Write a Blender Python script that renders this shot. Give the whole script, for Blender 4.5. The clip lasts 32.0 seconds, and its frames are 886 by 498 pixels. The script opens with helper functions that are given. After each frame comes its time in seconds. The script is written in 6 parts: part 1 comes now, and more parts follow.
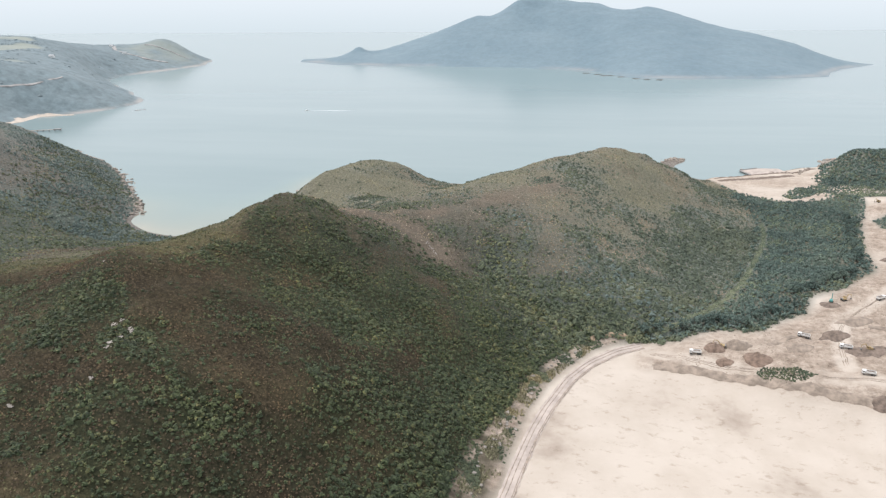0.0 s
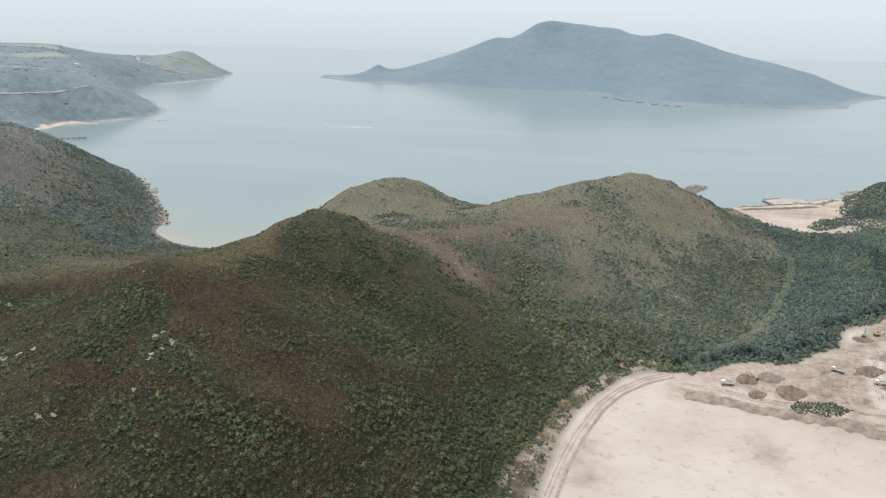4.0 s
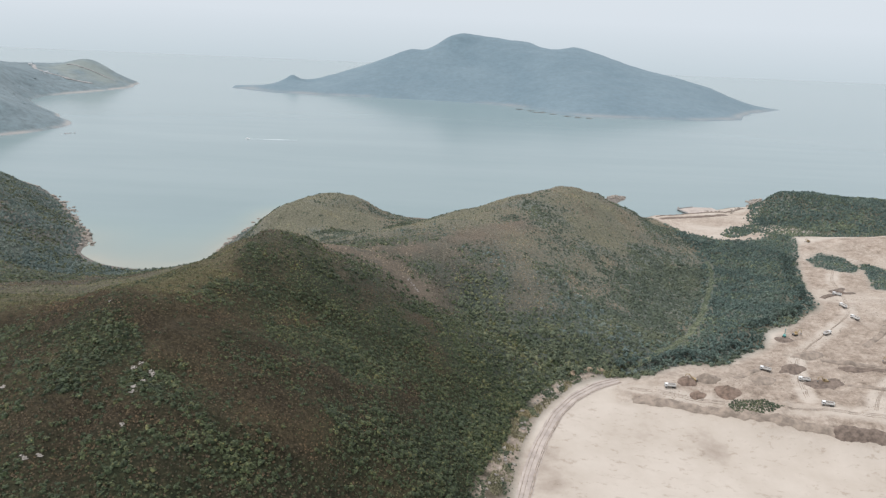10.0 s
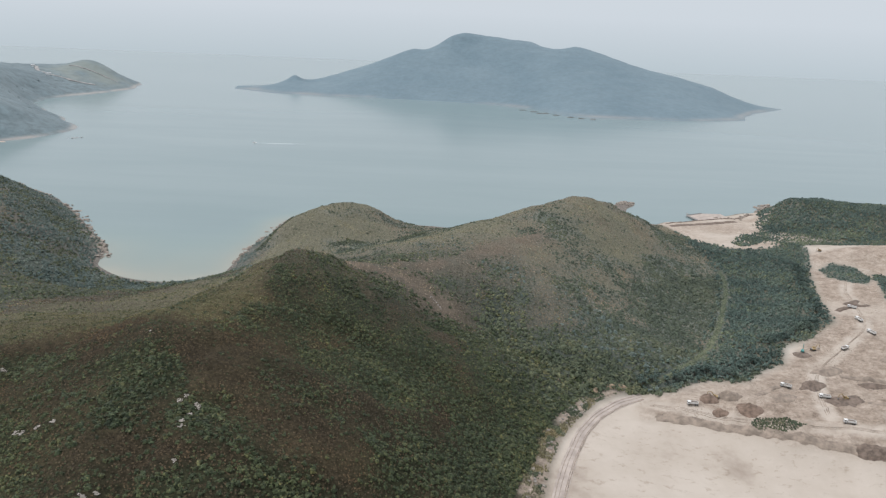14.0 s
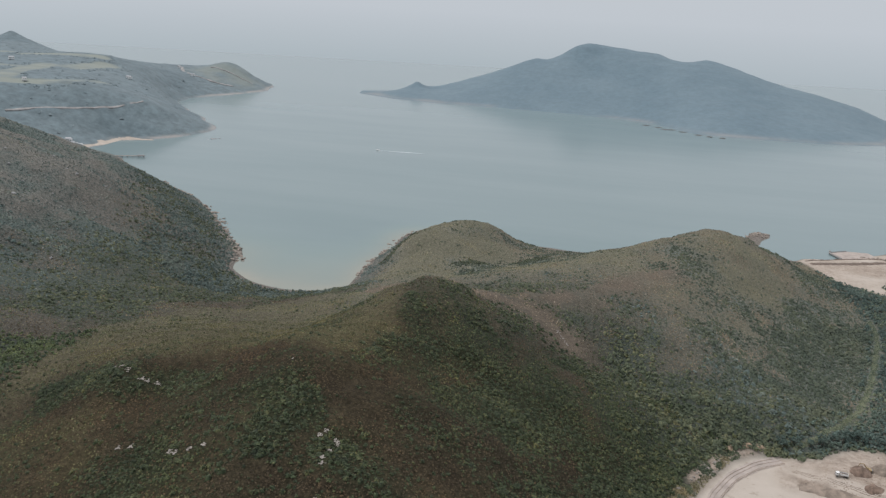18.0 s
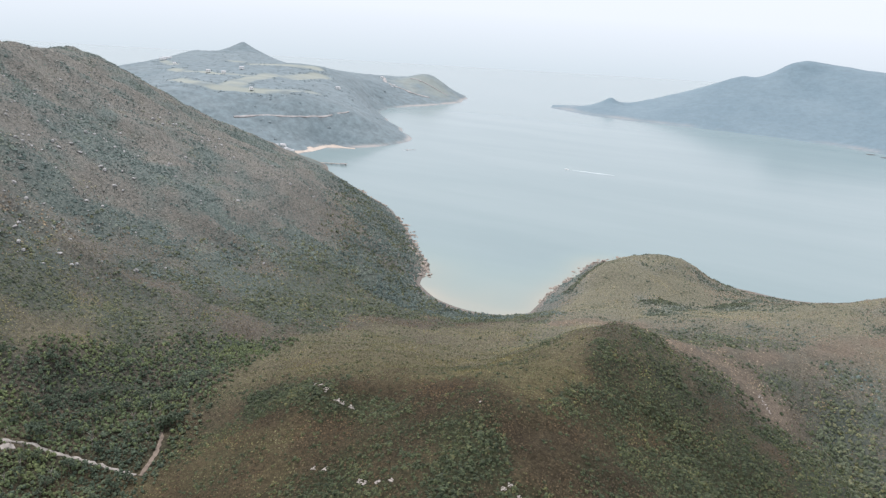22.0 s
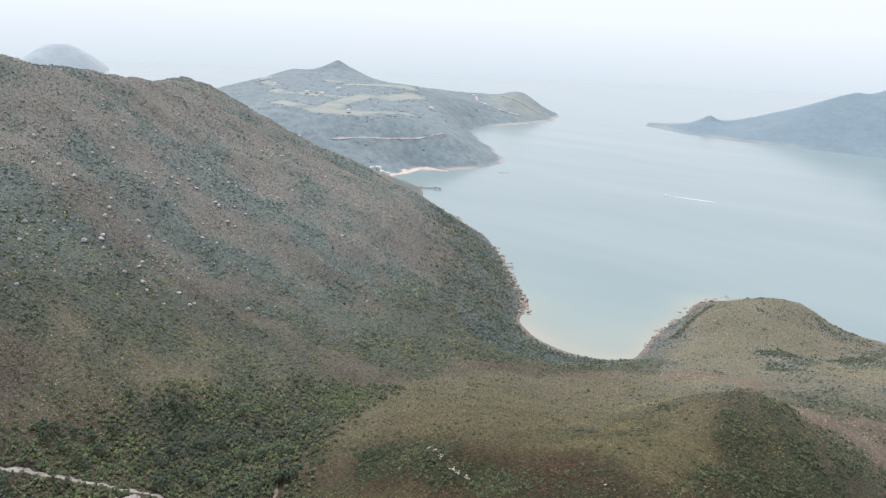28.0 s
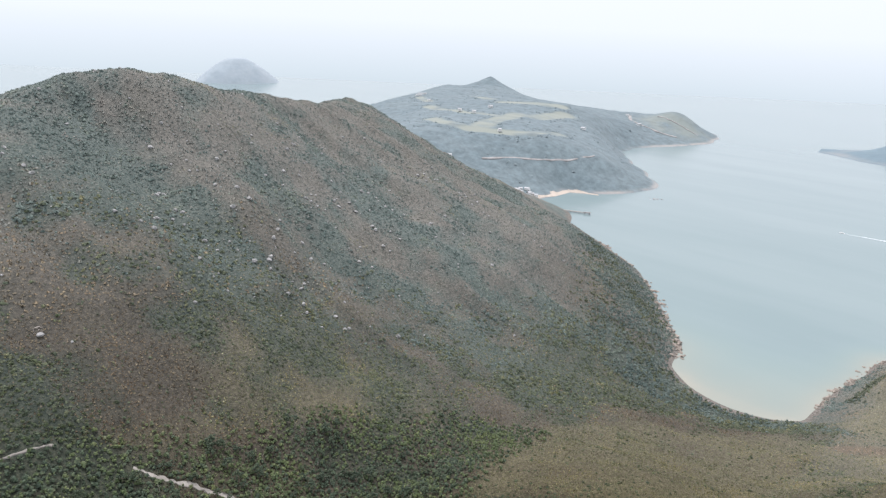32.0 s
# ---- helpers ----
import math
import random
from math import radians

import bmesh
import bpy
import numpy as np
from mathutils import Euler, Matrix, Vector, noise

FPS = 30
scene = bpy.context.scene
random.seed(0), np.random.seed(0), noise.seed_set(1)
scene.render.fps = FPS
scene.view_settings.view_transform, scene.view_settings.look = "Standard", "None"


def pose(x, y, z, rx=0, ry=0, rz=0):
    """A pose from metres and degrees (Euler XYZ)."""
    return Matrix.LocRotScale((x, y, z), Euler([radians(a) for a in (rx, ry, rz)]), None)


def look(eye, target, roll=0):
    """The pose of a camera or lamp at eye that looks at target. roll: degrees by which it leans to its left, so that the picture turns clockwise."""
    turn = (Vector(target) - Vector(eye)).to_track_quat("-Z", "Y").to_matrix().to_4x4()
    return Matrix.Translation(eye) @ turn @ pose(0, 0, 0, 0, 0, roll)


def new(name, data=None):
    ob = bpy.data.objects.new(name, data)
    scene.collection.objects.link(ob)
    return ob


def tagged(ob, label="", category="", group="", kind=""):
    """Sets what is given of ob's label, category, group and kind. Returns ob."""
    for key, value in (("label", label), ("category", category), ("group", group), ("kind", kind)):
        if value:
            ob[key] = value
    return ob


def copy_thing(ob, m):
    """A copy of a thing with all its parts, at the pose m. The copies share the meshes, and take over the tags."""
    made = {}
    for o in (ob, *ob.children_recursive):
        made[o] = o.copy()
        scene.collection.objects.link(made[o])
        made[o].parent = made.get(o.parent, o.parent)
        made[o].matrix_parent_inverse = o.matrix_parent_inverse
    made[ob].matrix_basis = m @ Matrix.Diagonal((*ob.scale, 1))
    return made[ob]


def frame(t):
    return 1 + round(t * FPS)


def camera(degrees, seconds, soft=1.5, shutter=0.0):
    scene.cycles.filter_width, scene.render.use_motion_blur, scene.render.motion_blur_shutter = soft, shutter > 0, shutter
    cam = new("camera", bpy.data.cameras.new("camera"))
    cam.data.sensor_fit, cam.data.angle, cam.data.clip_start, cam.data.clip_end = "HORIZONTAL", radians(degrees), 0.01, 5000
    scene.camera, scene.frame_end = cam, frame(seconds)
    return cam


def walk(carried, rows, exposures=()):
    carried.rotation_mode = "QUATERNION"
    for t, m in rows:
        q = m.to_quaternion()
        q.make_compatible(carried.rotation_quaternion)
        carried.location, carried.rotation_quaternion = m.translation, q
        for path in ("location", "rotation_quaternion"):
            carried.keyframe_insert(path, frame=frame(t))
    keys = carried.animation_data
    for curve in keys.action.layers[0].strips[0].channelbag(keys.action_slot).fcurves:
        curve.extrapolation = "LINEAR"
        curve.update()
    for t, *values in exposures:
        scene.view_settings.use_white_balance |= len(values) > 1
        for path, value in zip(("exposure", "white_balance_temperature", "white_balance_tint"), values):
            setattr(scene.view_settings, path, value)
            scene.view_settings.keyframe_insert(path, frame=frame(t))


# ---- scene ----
cam = camera(64.87, 32.0, 1.3)
PATH = [
    (0, pose(61.11, 13.33, 240.81, 70.051, 0.242, 6.772)),
    (0.5, pose(59.39, 13.55, 241.07, 70.300, -0.008, 6.994)),
    (1, pose(57.48, 13.77, 241.23, 70.539, -0.270, 7.187)),
    (1.5, pose(55.52, 14.02, 241.36, 70.741, -0.498, 7.390)),
    (2, pose(53.35, 14.02, 241.43, 70.912, -0.687, 7.540)),
    (2.5, pose(51.25, 13.93, 241.45, 71.132, -0.850, 7.703)),
    (3, pose(49.05, 13.63, 241.51, 71.318, -1.044, 7.864)),
    (3.5, pose(47.01, 13.31, 241.60, 71.459, -1.204, 7.967)),
    (4, pose(45.05, 12.84, 241.73, 71.545, -1.343, 8.070)),
    (4.5, pose(43.22, 12.17, 241.89, 71.664, -1.462, 8.186)),
    (6.5, pose(35.75, 8.04, 241.79, 72.170, -1.978, 7.006)),
    (7, pose(33.19, 7.06, 241.90, 72.317, -1.843, 2.368)),
    (7.5, pose(29.90, 6.17, 242.04, 72.370, -1.793, 0.026)),
    (8, pose(26.82, 5.24, 242.82, 72.390, -1.971, 0.014)),
    (8.5, pose(23.92, 4.24, 244.33, 72.447, -2.095, 0.322)),
    (9, pose(21.13, 3.23, 246.24, 72.428, -2.187, 0.735)),
    (9.5, pose(18.24, 2.28, 248.29, 72.475, -2.265, 0.815)),
    (10, pose(14.97, 1.41, 250.48, 72.460, -2.308, 0.802)),
    (10.5, pose(11.60, 0.68, 252.79, 72.450, -2.361, 0.821)),
    (11, pose(8.39, 0.12, 255.07, 72.431, -2.124, 0.788)),
    (11.5, pose(6.00, -0.26, 257.14, 72.383, -1.974, 0.697)),
    (12, pose(3.97, -0.40, 259.15, 72.353, -1.997, 0.664)),
    (12.5, pose(2.08, -0.38, 261.21, 72.254, -2.062, 0.662)),
    (13, pose(0.03, 0.02, 263.28, 72.205, -2.099, 0.641)),
    (13.5, pose(-2.38, 0.78, 265.35, 72.146, -2.152, 0.616)),
    (14, pose(-4.80, 1.75, 267.39, 72.125, -2.228, 0.609)),
    (14.5, pose(-7.18, 2.75, 269.44, 72.153, -2.278, 0.595)),
    (16.5, pose(-17.48, 8.30, 277.77, 72.303, -2.441, 0.559)),
    (17, pose(-20.47, 9.54, 279.90, 72.265, -2.554, 1.258)),
    (17.5, pose(-23.55, 11.04, 281.88, 72.188, -2.780, 4.727)),
    (18, pose(-25.89, 12.87, 283.88, 72.033, -3.122, 9.972)),
    (18.5, pose(-27.97, 14.45, 286.00, 71.874, -3.291, 14.503)),
    (19, pose(-29.79, 15.78, 288.25, 71.781, -3.572, 18.241)),
    (19.5, pose(-31.80, 16.78, 290.59, 71.792, -3.580, 18.932)),
    (20, pose(-34.02, 17.72, 292.59, 71.803, -3.526, 19.763)),
    (20.5, pose(-36.17, 18.80, 294.44, 71.815, -3.575, 21.988)),
    (21, pose(-38.10, 19.78, 296.26, 71.830, -3.542, 23.331)),
    (21.5, pose(-39.99, 20.53, 298.10, 71.875, -3.409, 24.262)),
    (22, pose(-42.03, 21.27, 300.17, 71.920, -3.276, 25.111)),
    (22.5, pose(-44.38, 21.87, 302.34, 71.941, -3.166, 25.941)),
    (23, pose(-46.59, 22.57, 304.48, 71.970, -3.102, 26.950)),
    (23.5, pose(-48.80, 23.08, 306.57, 71.990, -3.046, 27.843)),
    (24, pose(-50.99, 23.41, 308.74, 72.059, -2.931, 28.461)),
    (24.5, pose(-53.17, 23.62, 310.88, 72.083, -2.857, 28.874)),
    (25, pose(-55.53, 24.06, 312.98, 72.157, -2.870, 29.297)),
    (25.5, pose(-57.90, 24.56, 314.92, 72.205, -2.782, 29.727)),
    (27.5, pose(-68.00, 27.11, 322.51, 72.378, -2.496, 31.556)),
    (28, pose(-71.26, 28.10, 324.33, 72.440, -2.501, 31.968)),
    (28.5, pose(-75.32, 29.32, 326.00, 72.364, -2.614, 36.157)),
    (29, pose(-77.73, 30.73, 328.12, 72.060, -3.257, 49.163)),
    (29.5, pose(-78.76, 31.50, 330.63, 72.123, -3.357, 51.605)),
    (30, pose(-80.04, 31.82, 332.97, 72.332, -3.125, 51.324)),
    (30.5, pose(-82.03, 32.00, 335.11, 72.509, -2.917, 49.509)),
    (31, pose(-84.92, 32.08, 337.07, 72.727, -2.604, 46.343)),
    (31.5, pose(-87.97, 32.13, 338.89, 72.832, -2.578, 45.955)),
    (32, pose(-90.99, 32.10, 340.60, 72.917, -2.485, 43.864)),
]
walk(cam, PATH, [(0, 0.50, 6340, 14), (4, 0.30, 6340, 13), (8, 0.28, 6290, 13), (13, 0.05, 6250, 13), (16.5, -0.07, 6240, 13), (18, -0.22, 6300, 14), (19, 0.2, 6250, 15), (21, 0.45, 6280, 16), (23, 0.58, 6270, 17), (32, 0.57, 6270, 17)])

# ---- world and sun ----
world = bpy.data.worlds.new("hazy_sky")
scene.world = world
world.use_nodes = True
wn, wl = world.node_tree.nodes, world.node_tree.links
wn.clear()
w_out = wn.new("ShaderNodeOutputWorld")
w_bg = wn.new("ShaderNodeBackground")
w_sky = wn.new("ShaderNodeTexSky")
w_sky.sky_type = "NISHITA"
w_sky.sun_disc = False
w_sky.sun_elevation = radians(67)
w_sky.sun_rotation = radians(290)
w_sky.altitude = 250
w_sky.dust_density = 6
w_scale = wn.new("ShaderNodeVectorMath")
w_scale.operation = "SCALE"
w_scale.inputs["Scale"].default_value = 0.08
w_geo = wn.new("ShaderNodeTexCoord")
w_sep = wn.new("ShaderNodeSeparateXYZ")
w_ramp = wn.new("ShaderNodeValToRGB")
w_ramp.color_ramp.elements[0].position = 0.45
w_ramp.color_ramp.elements[0].color = (0.440, 0.526, 0.543, 1)
w_ramp.color_ramp.elements[1].position = 0.62
w_ramp.color_ramp.elements[1].color = (0.715, 0.748, 0.757, 1)
w_mid = w_ramp.color_ramp.elements.new(0.470)
w_mid.color = (0.534, 0.619, 0.638, 1)
w_mid2 = w_ramp.color_ramp.elements.new(0.508)
w_mid2.color = (0.685, 0.745, 0.768, 1)
w_map = wn.new("ShaderNodeMath")
w_map.operation = "MULTIPLY_ADD"
w_map.inputs[1].default_value = 0.5
w_map.inputs[2].default_value = 0.5
w_mix = wn.new("ShaderNodeMix")
w_mix.data_type = "RGBA"
w_mix.inputs["Factor"].default_value = 0.88
wl.new(w_geo.outputs["Generated"], w_sep.inputs[0])
wl.new(w_sep.outputs["Z"], w_map.inputs[0])
wl.new(w_map.outputs[0], w_ramp.inputs[0])
wl.new(w_sky.outputs[0], w_scale.inputs[0])
wl.new(w_scale.outputs[0], w_mix.inputs["A"])
wl.new(w_ramp.outputs[0], w_mix.inputs["B"])
wl.new(w_mix.outputs["Result"], w_bg.inputs["Color"])
w_bg.inputs["Strength"].default_value = 1.0
wl.new(w_bg.outputs[0], w_out.inputs["Surface"])

sun_data = bpy.data.lights.new("sun", "SUN")
sun_data.energy = 2.3
sun_data.angle = radians(24)
sun_data.color = (1.0, 0.965, 0.92)
sun = new("sun", sun_data)
sun.matrix_world = look((-360, 130, 900), (0, 0, 0))


# ---- materials ----
def material(name):
    m = bpy.data.materials.new(name)
    m.use_nodes = True
    n = m.node_tree.nodes
    return m, n, m.node_tree.links, n["Principled BSDF"]


def node(n, kind, **sets):
    o = n.new("ShaderNode" + kind)
    for k, v in sets.items():
        if k in o.inputs:
            o.inputs[k].default_value = v
    return o


def ramp(n, stops):
    r = n.new("ShaderNodeValToRGB")
    e = r.color_ramp.elements
    while len(e) < len(stops):
        e.new(0.5)
    for i, (p, c) in enumerate(stops):
        e[i].position = p
        e[i].color = (*c, 1)
    return r


def mixed(n, l, fac, a, b, blend="MIX"):
    m = n.new("ShaderNodeMix")
    m.data_type = "RGBA"
    m.blend_type = blend
    for key, v in (("Factor", fac), ("A", a), ("B", b)):
        if isinstance(v, (int, float)):
            m.inputs[key].default_value = v
        elif isinstance(v, tuple):
            m.inputs[key].default_value = (*v, 1)
        else:
            l.new(v, m.inputs[key])
    return m.outputs["Result"]


def noise_tex(n, l, coord, scale, detail=4.0, rough=0.6):
    t = node(n, "TexNoise", Scale=scale, Detail=detail, Roughness=rough)
    l.new(coord, t.inputs["Vector"])
    return t.outputs["Fac"]


def bumped(n, l, bsdf, height, strength, distance):
    b = node(n, "Bump", Strength=strength, Distance=distance)
    l.new(height, b.inputs["Height"])
    l.new(b.outputs["Normal"], bsdf.inputs["Normal"])


def leaf_material(name, dark, light, dry, dry_part=0.75, gloss=0.25, speck=1.0):
    """Foliage whose tint changes from clump to clump and in large patches."""
    m, n, l, b = material(name)
    geo = n.new("ShaderNodeNewGeometry")
    island = ramp(n, [(0.0, dark), (0.55, light), (dry_part, light), (1.0, dry)])
    l.new(geo.outputs["Random Per Island"], island.inputs[0])
    patch = noise_tex(n, l, geo.outputs["Position"], 0.03, 3)
    tint = ramp(n, [(0.32, (0.68, 0.76, 0.73)), (0.5, (0.97, 1.0, 0.95)), (0.68, (1.32, 1.24, 1.06))])
    l.new(patch, tint.inputs[0])
    col = mixed(n, l, 1.0, island.outputs[0], tint.outputs[0], "MULTIPLY")
    bush = noise_tex(n, l, geo.outputs["Position"], 0.35, 2)
    tint2 = ramp(n, [(0.32, (1 - 0.28 * speck,) * 3), (0.68, (1 + 0.28 * speck,) * 3)])
    l.new(bush, tint2.inputs[0])
    col = mixed(n, l, 1.0, col, tint2.outputs[0], "MULTIPLY")
    leaf = noise_tex(n, l, geo.outputs["Position"], 0.9, 3, 0.7)
    tint3 = ramp(n, [(0.38, (1 - 0.42 * speck,) * 3), (0.62, (1 + 0.44 * speck,) * 3)])
    l.new(leaf, tint3.inputs[0])
    col = mixed(n, l, 1.0, col, tint3.outputs[0], "MULTIPLY")
    bumped(n, l, b, leaf, 0.5, 0.5)
    l.new(col, b.inputs["Base Color"])
    b.inputs["Roughness"].default_value = 0.7
    b.inputs["Specular IOR Level"].default_value = gloss
    b.inputs["Sheen Weight"].default_value = 0.06
    b.inputs["Sheen Roughness"].default_value = 0.6
    return m


def plain(name, color, rough=0.6, metal=0.0, grain=0.15, scale=3.0):
    m, n, l, b = material(name)
    tc = n.new("ShaderNodeTexCoord")
    f = noise_tex(n, l, tc.outputs["Object"], scale)
    lo = tuple(c * (1 - grain) for c in color)
    hi = tuple(min(1, c * (1 + grain)) for c in color)
    r = ramp(n, [(0.35, lo), (0.65, hi)])
    l.new(f, r.inputs[0])
    l.new(r.outputs[0], b.inputs["Base Color"])
    b.inputs["Roughness"].default_value = rough
    b.inputs["Metallic"].default_value = metal
    return m


def ground_material(name):
    """Heath ground: attributes say where soil, forest floor, fill and painted haze lie."""
    m, n, l, b = material(name)
    geo = n.new("ShaderNodeNewGeometry")
    pos = geo.outputs["Position"]

    def attr(key):
        a = n.new("ShaderNodeAttribute")
        a.attribute_name = key
        return a.outputs["Fac"]

    fine = noise_tex(n, l, pos, 0.42, 7, 0.78)
    coarse = noise_tex(n, l, pos, 0.05, 4)
    green = ramp(n, [(0.38, (0.014, 0.019, 0.010)), (0.5, (0.028, 0.033, 0.017)), (0.64, (0.058, 0.058, 0.030))])
    l.new(fine, green.inputs[0])
    brown = ramp(n, [(0.38, (0.020, 0.015, 0.009)), (0.5, (0.040, 0.030, 0.019)), (0.64, (0.078, 0.058, 0.037))])
    l.new(fine, brown.inputs[0])
    pink = ramp(n, [(0.3, (0.109, 0.088, 0.067)), (0.6, (0.178, 0.144, 0.113)), (0.8, (0.265, 0.219, 0.172))])
    l.new(fine, pink.inputs[0])
    flow = n.new("ShaderNodeMapping")
    flow.inputs["Rotation"].default_value = (0, 0, 0.3)
    flow.inputs["Scale"].default_value = (0.8, 1.15, 1)
    l.new(pos, flow.inputs["Vector"])
    sand_f = noise_tex(n, l, pos, 0.022, 9, 0.6)
    sand = ramp(n, [(0.28, (0.32, 0.268, 0.222)), (0.42, (0.445, 0.390, 0.331)), (0.6, (0.50, 0.445, 0.385))])
    l.new(sand_f, sand.inputs[0])
    scuff = noise_tex(n, l, flow.outputs[0], 0.16, 8, 0.72)
    scuffs = ramp(n, [(0.56, (1, 1, 1)), (0.66, (0.78, 0.75, 0.72))])
    l.new(scuff, scuffs.inputs[0])
    sand_c = mixed(n, l, 1.0, sand.outputs[0], scuffs.outputs[0], "MULTIPLY")
    dirt_f = noise_tex(n, l, flow.outputs[0], 0.11, 12, 0.8)
    dirt = ramp(n, [(0.36, (0.226, 0.174, 0.137)), (0.45, (0.330, 0.268, 0.215)), (0.53, (0.402, 0.332, 0.272)), (0.64, (0.490, 0.415, 0.348))])
    l.new(dirt_f, dirt.inputs[0])
    crumb = ramp(n, [(0.36, (0.74, 0.72, 0.70)), (0.5, (1.0, 1.0, 1.0)), (0.64, (1.18, 1.18, 1.18))])
    l.new(noise_tex(n, l, pos, 0.33, 6, 0.75), crumb.inputs[0])
    dirt_c = mixed(n, l, 1.0, dirt.outputs[0], crumb.outputs[0], "MULTIPLY")
    shore = ramp(n, [(0.38, (0.111, 0.098, 0.085)), (0.52, (0.204, 0.180, 0.159)), (0.66, (0.323, 0.293, 0.264))])
    l.new(fine, shore.inputs[0])
    c = mixed(n, l, attr("brown"), green.outputs[0], brown.outputs[0])
    tan = ramp(n, [(0.38, (0.062, 0.053, 0.029)), (0.5, (0.108, 0.094, 0.050)), (0.64, (0.168, 0.144, 0.084))])
    l.new(fine, tan.inputs[0])
    c = mixed(n, l, attr("tan"), c, tan.outputs[0])
    # greyer, bluer greens and browns paint the haze of distance
    hazed_green = ramp(n, [(0.38, (0.081, 0.106, 0.099)), (0.5, (0.132, 0.159, 0.147)), (0.64, (0.198, 0.222, 0.195))])
    l.new(fine, hazed_green.inputs[0])
    hazed_brown = ramp(n, [(0.38, (0.117, 0.116, 0.102)), (0.5, (0.180, 0.170, 0.150)), (0.64, (0.258, 0.242, 0.209))])
    l.new(fine, hazed_brown.inputs[0])
    up = mixed(n, l, attr("brown"), hazed_green.outputs[0], hazed_brown.outputs[0])
    c = mixed(n, l, attr("distance_haze"), c, up)
    # paler tone of the eastern hill, haze put into the colour
    east_haze = ramp(n, [(0.38, (0.109, 0.109, 0.079)), (0.5, (0.158, 0.152, 0.109)), (0.64, (0.214, 0.202, 0.147))])
    l.new(fine, east_haze.inputs[0])
    c = mixed(n, l, attr("east_haze"), c, east_haze.outputs[0])
    c = mixed(n, l, attr("pink"), c, pink.outputs[0])
    c = mixed(n, l, attr("shore"), c, shore.outputs[0])
    c = mixed(n, l, attr("sand"), c, sand_c)
    c = mixed(n, l, attr("dirt"), c, dirt_c)
    l.new(c, b.inputs["Base Color"])
    b.inputs["Roughness"].default_value = 0.9
    b.inputs["Specular IOR Level"].default_value = 0.15
    faint = mixed(n, l, 0.72, scuff, (0.5, 0.5, 0.5))
    rough_f = mixed(n, l, attr("sand"), fine, faint)
    rough_f = mixed(n, l, attr("dirt"), rough_f, fine)
    bumped(n, l, b, rough_f, 0.9, 1.6)
    return m


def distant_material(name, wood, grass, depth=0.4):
    """Wooded land seen across the water, haze painted into its colours, with open turf where the attribute says so."""
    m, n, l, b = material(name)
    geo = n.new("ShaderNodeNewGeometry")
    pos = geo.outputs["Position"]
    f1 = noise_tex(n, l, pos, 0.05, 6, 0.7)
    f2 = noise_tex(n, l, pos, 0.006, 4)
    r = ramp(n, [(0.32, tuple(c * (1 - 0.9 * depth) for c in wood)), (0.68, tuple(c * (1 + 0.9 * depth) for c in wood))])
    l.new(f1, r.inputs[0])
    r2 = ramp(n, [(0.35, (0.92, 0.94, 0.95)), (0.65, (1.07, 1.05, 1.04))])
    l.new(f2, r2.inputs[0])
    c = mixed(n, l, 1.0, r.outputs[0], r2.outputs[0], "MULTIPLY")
    for key, col in (("turf", grass), ("rock", (0.36, 0.335, 0.312))):
        a = n.new("ShaderNodeAttribute")
        a.attribute_name = key
        c = mixed(n, l, a.outputs["Fac"], c, col)
    l.new(c, b.inputs["Base Color"])
    b.inputs["Roughness"].default_value = 0.9
    b.inputs["Specular IOR Level"].default_value = 0.3
    # sheen lifts the land a little more, as haze would
    b.inputs["Sheen Weight"].default_value = 0.12
    b.inputs["Sheen Roughness"].default_value = 0.5
    bumped(n, l, b, f1, depth, 3.0)
    return m


def water_material():
    m, n, l, b = material("sea_water")
    geo = n.new("ShaderNodeNewGeometry")
    pos = geo.outputs["Position"]
    shallow = n.new("ShaderNodeAttribute")
    shallow.attribute_name = "shallow"
    stretch = n.new("ShaderNodeMapping")
    stretch.inputs["Scale"].default_value = (0.0012, 0.006, 1)
    l.new(pos, stretch.inputs["Vector"])
    f = noise_tex(n, l, stretch.outputs[0], 1.0, 5)
    deep = ramp(n, [(0.35, (0.184, 0.250, 0.254)), (0.65, (0.208, 0.272, 0.275))])
    l.new(f, deep.inputs[0])
    edge = ramp(n, [(0.0, (0.0, 0.0, 0.0)), (1.0, (1, 1, 1))])
    l.new(shallow.outputs["Fac"], edge.inputs[0])
    tone = ramp(n, [(0.0, (0.225, 0.300, 0.301)), (0.35, (0.235, 0.300, 0.272)), (0.75, (0.280, 0.300, 0.255)), (1.0, (0.33, 0.318, 0.262))])
    l.new(shallow.outputs["Fac"], tone.inputs[0])
    c = mixed(n, l, edge.outputs[0], deep.outputs[0], tone.outputs[0])
    l.new(c, b.inputs["Base Color"])
    b.inputs["Roughness"].default_value = 0.17
    b.inputs["IOR"].default_value = 1.33
    wave = noise_tex(n, l, pos, 0.25, 3)
    bumped(n, l, b, wave, 0.05, 0.3)
    return m


M_GROUND = ground_material("heath_ground")
# headland wood and turf colours have blue-grey haze painted in
M_GOLF = distant_material("hazed_far_woodland", (0.138, 0.183, 0.198), (0.235, 0.260, 0.226), 0.3)
# the island's blue-grey is haze put into the base colour
M_ISLAND = distant_material("hazed_island_scrub", (0.142, 0.205, 0.239), (0.305, 0.342, 0.329), 0.12)
# islet colour: pale blue paint stands in for the haze before it
M_FAR = distant_material("hazed_outlying_scrub", (0.33, 0.385, 0.42), (0.4, 0.4, 0.4), 0.06)
M_WATER = water_material()
M_SCRUB = leaf_material("scrub_leaves", (0.028, 0.039, 0.019), (0.052, 0.067, 0.032), (0.102, 0.100, 0.044), gloss=0.2)
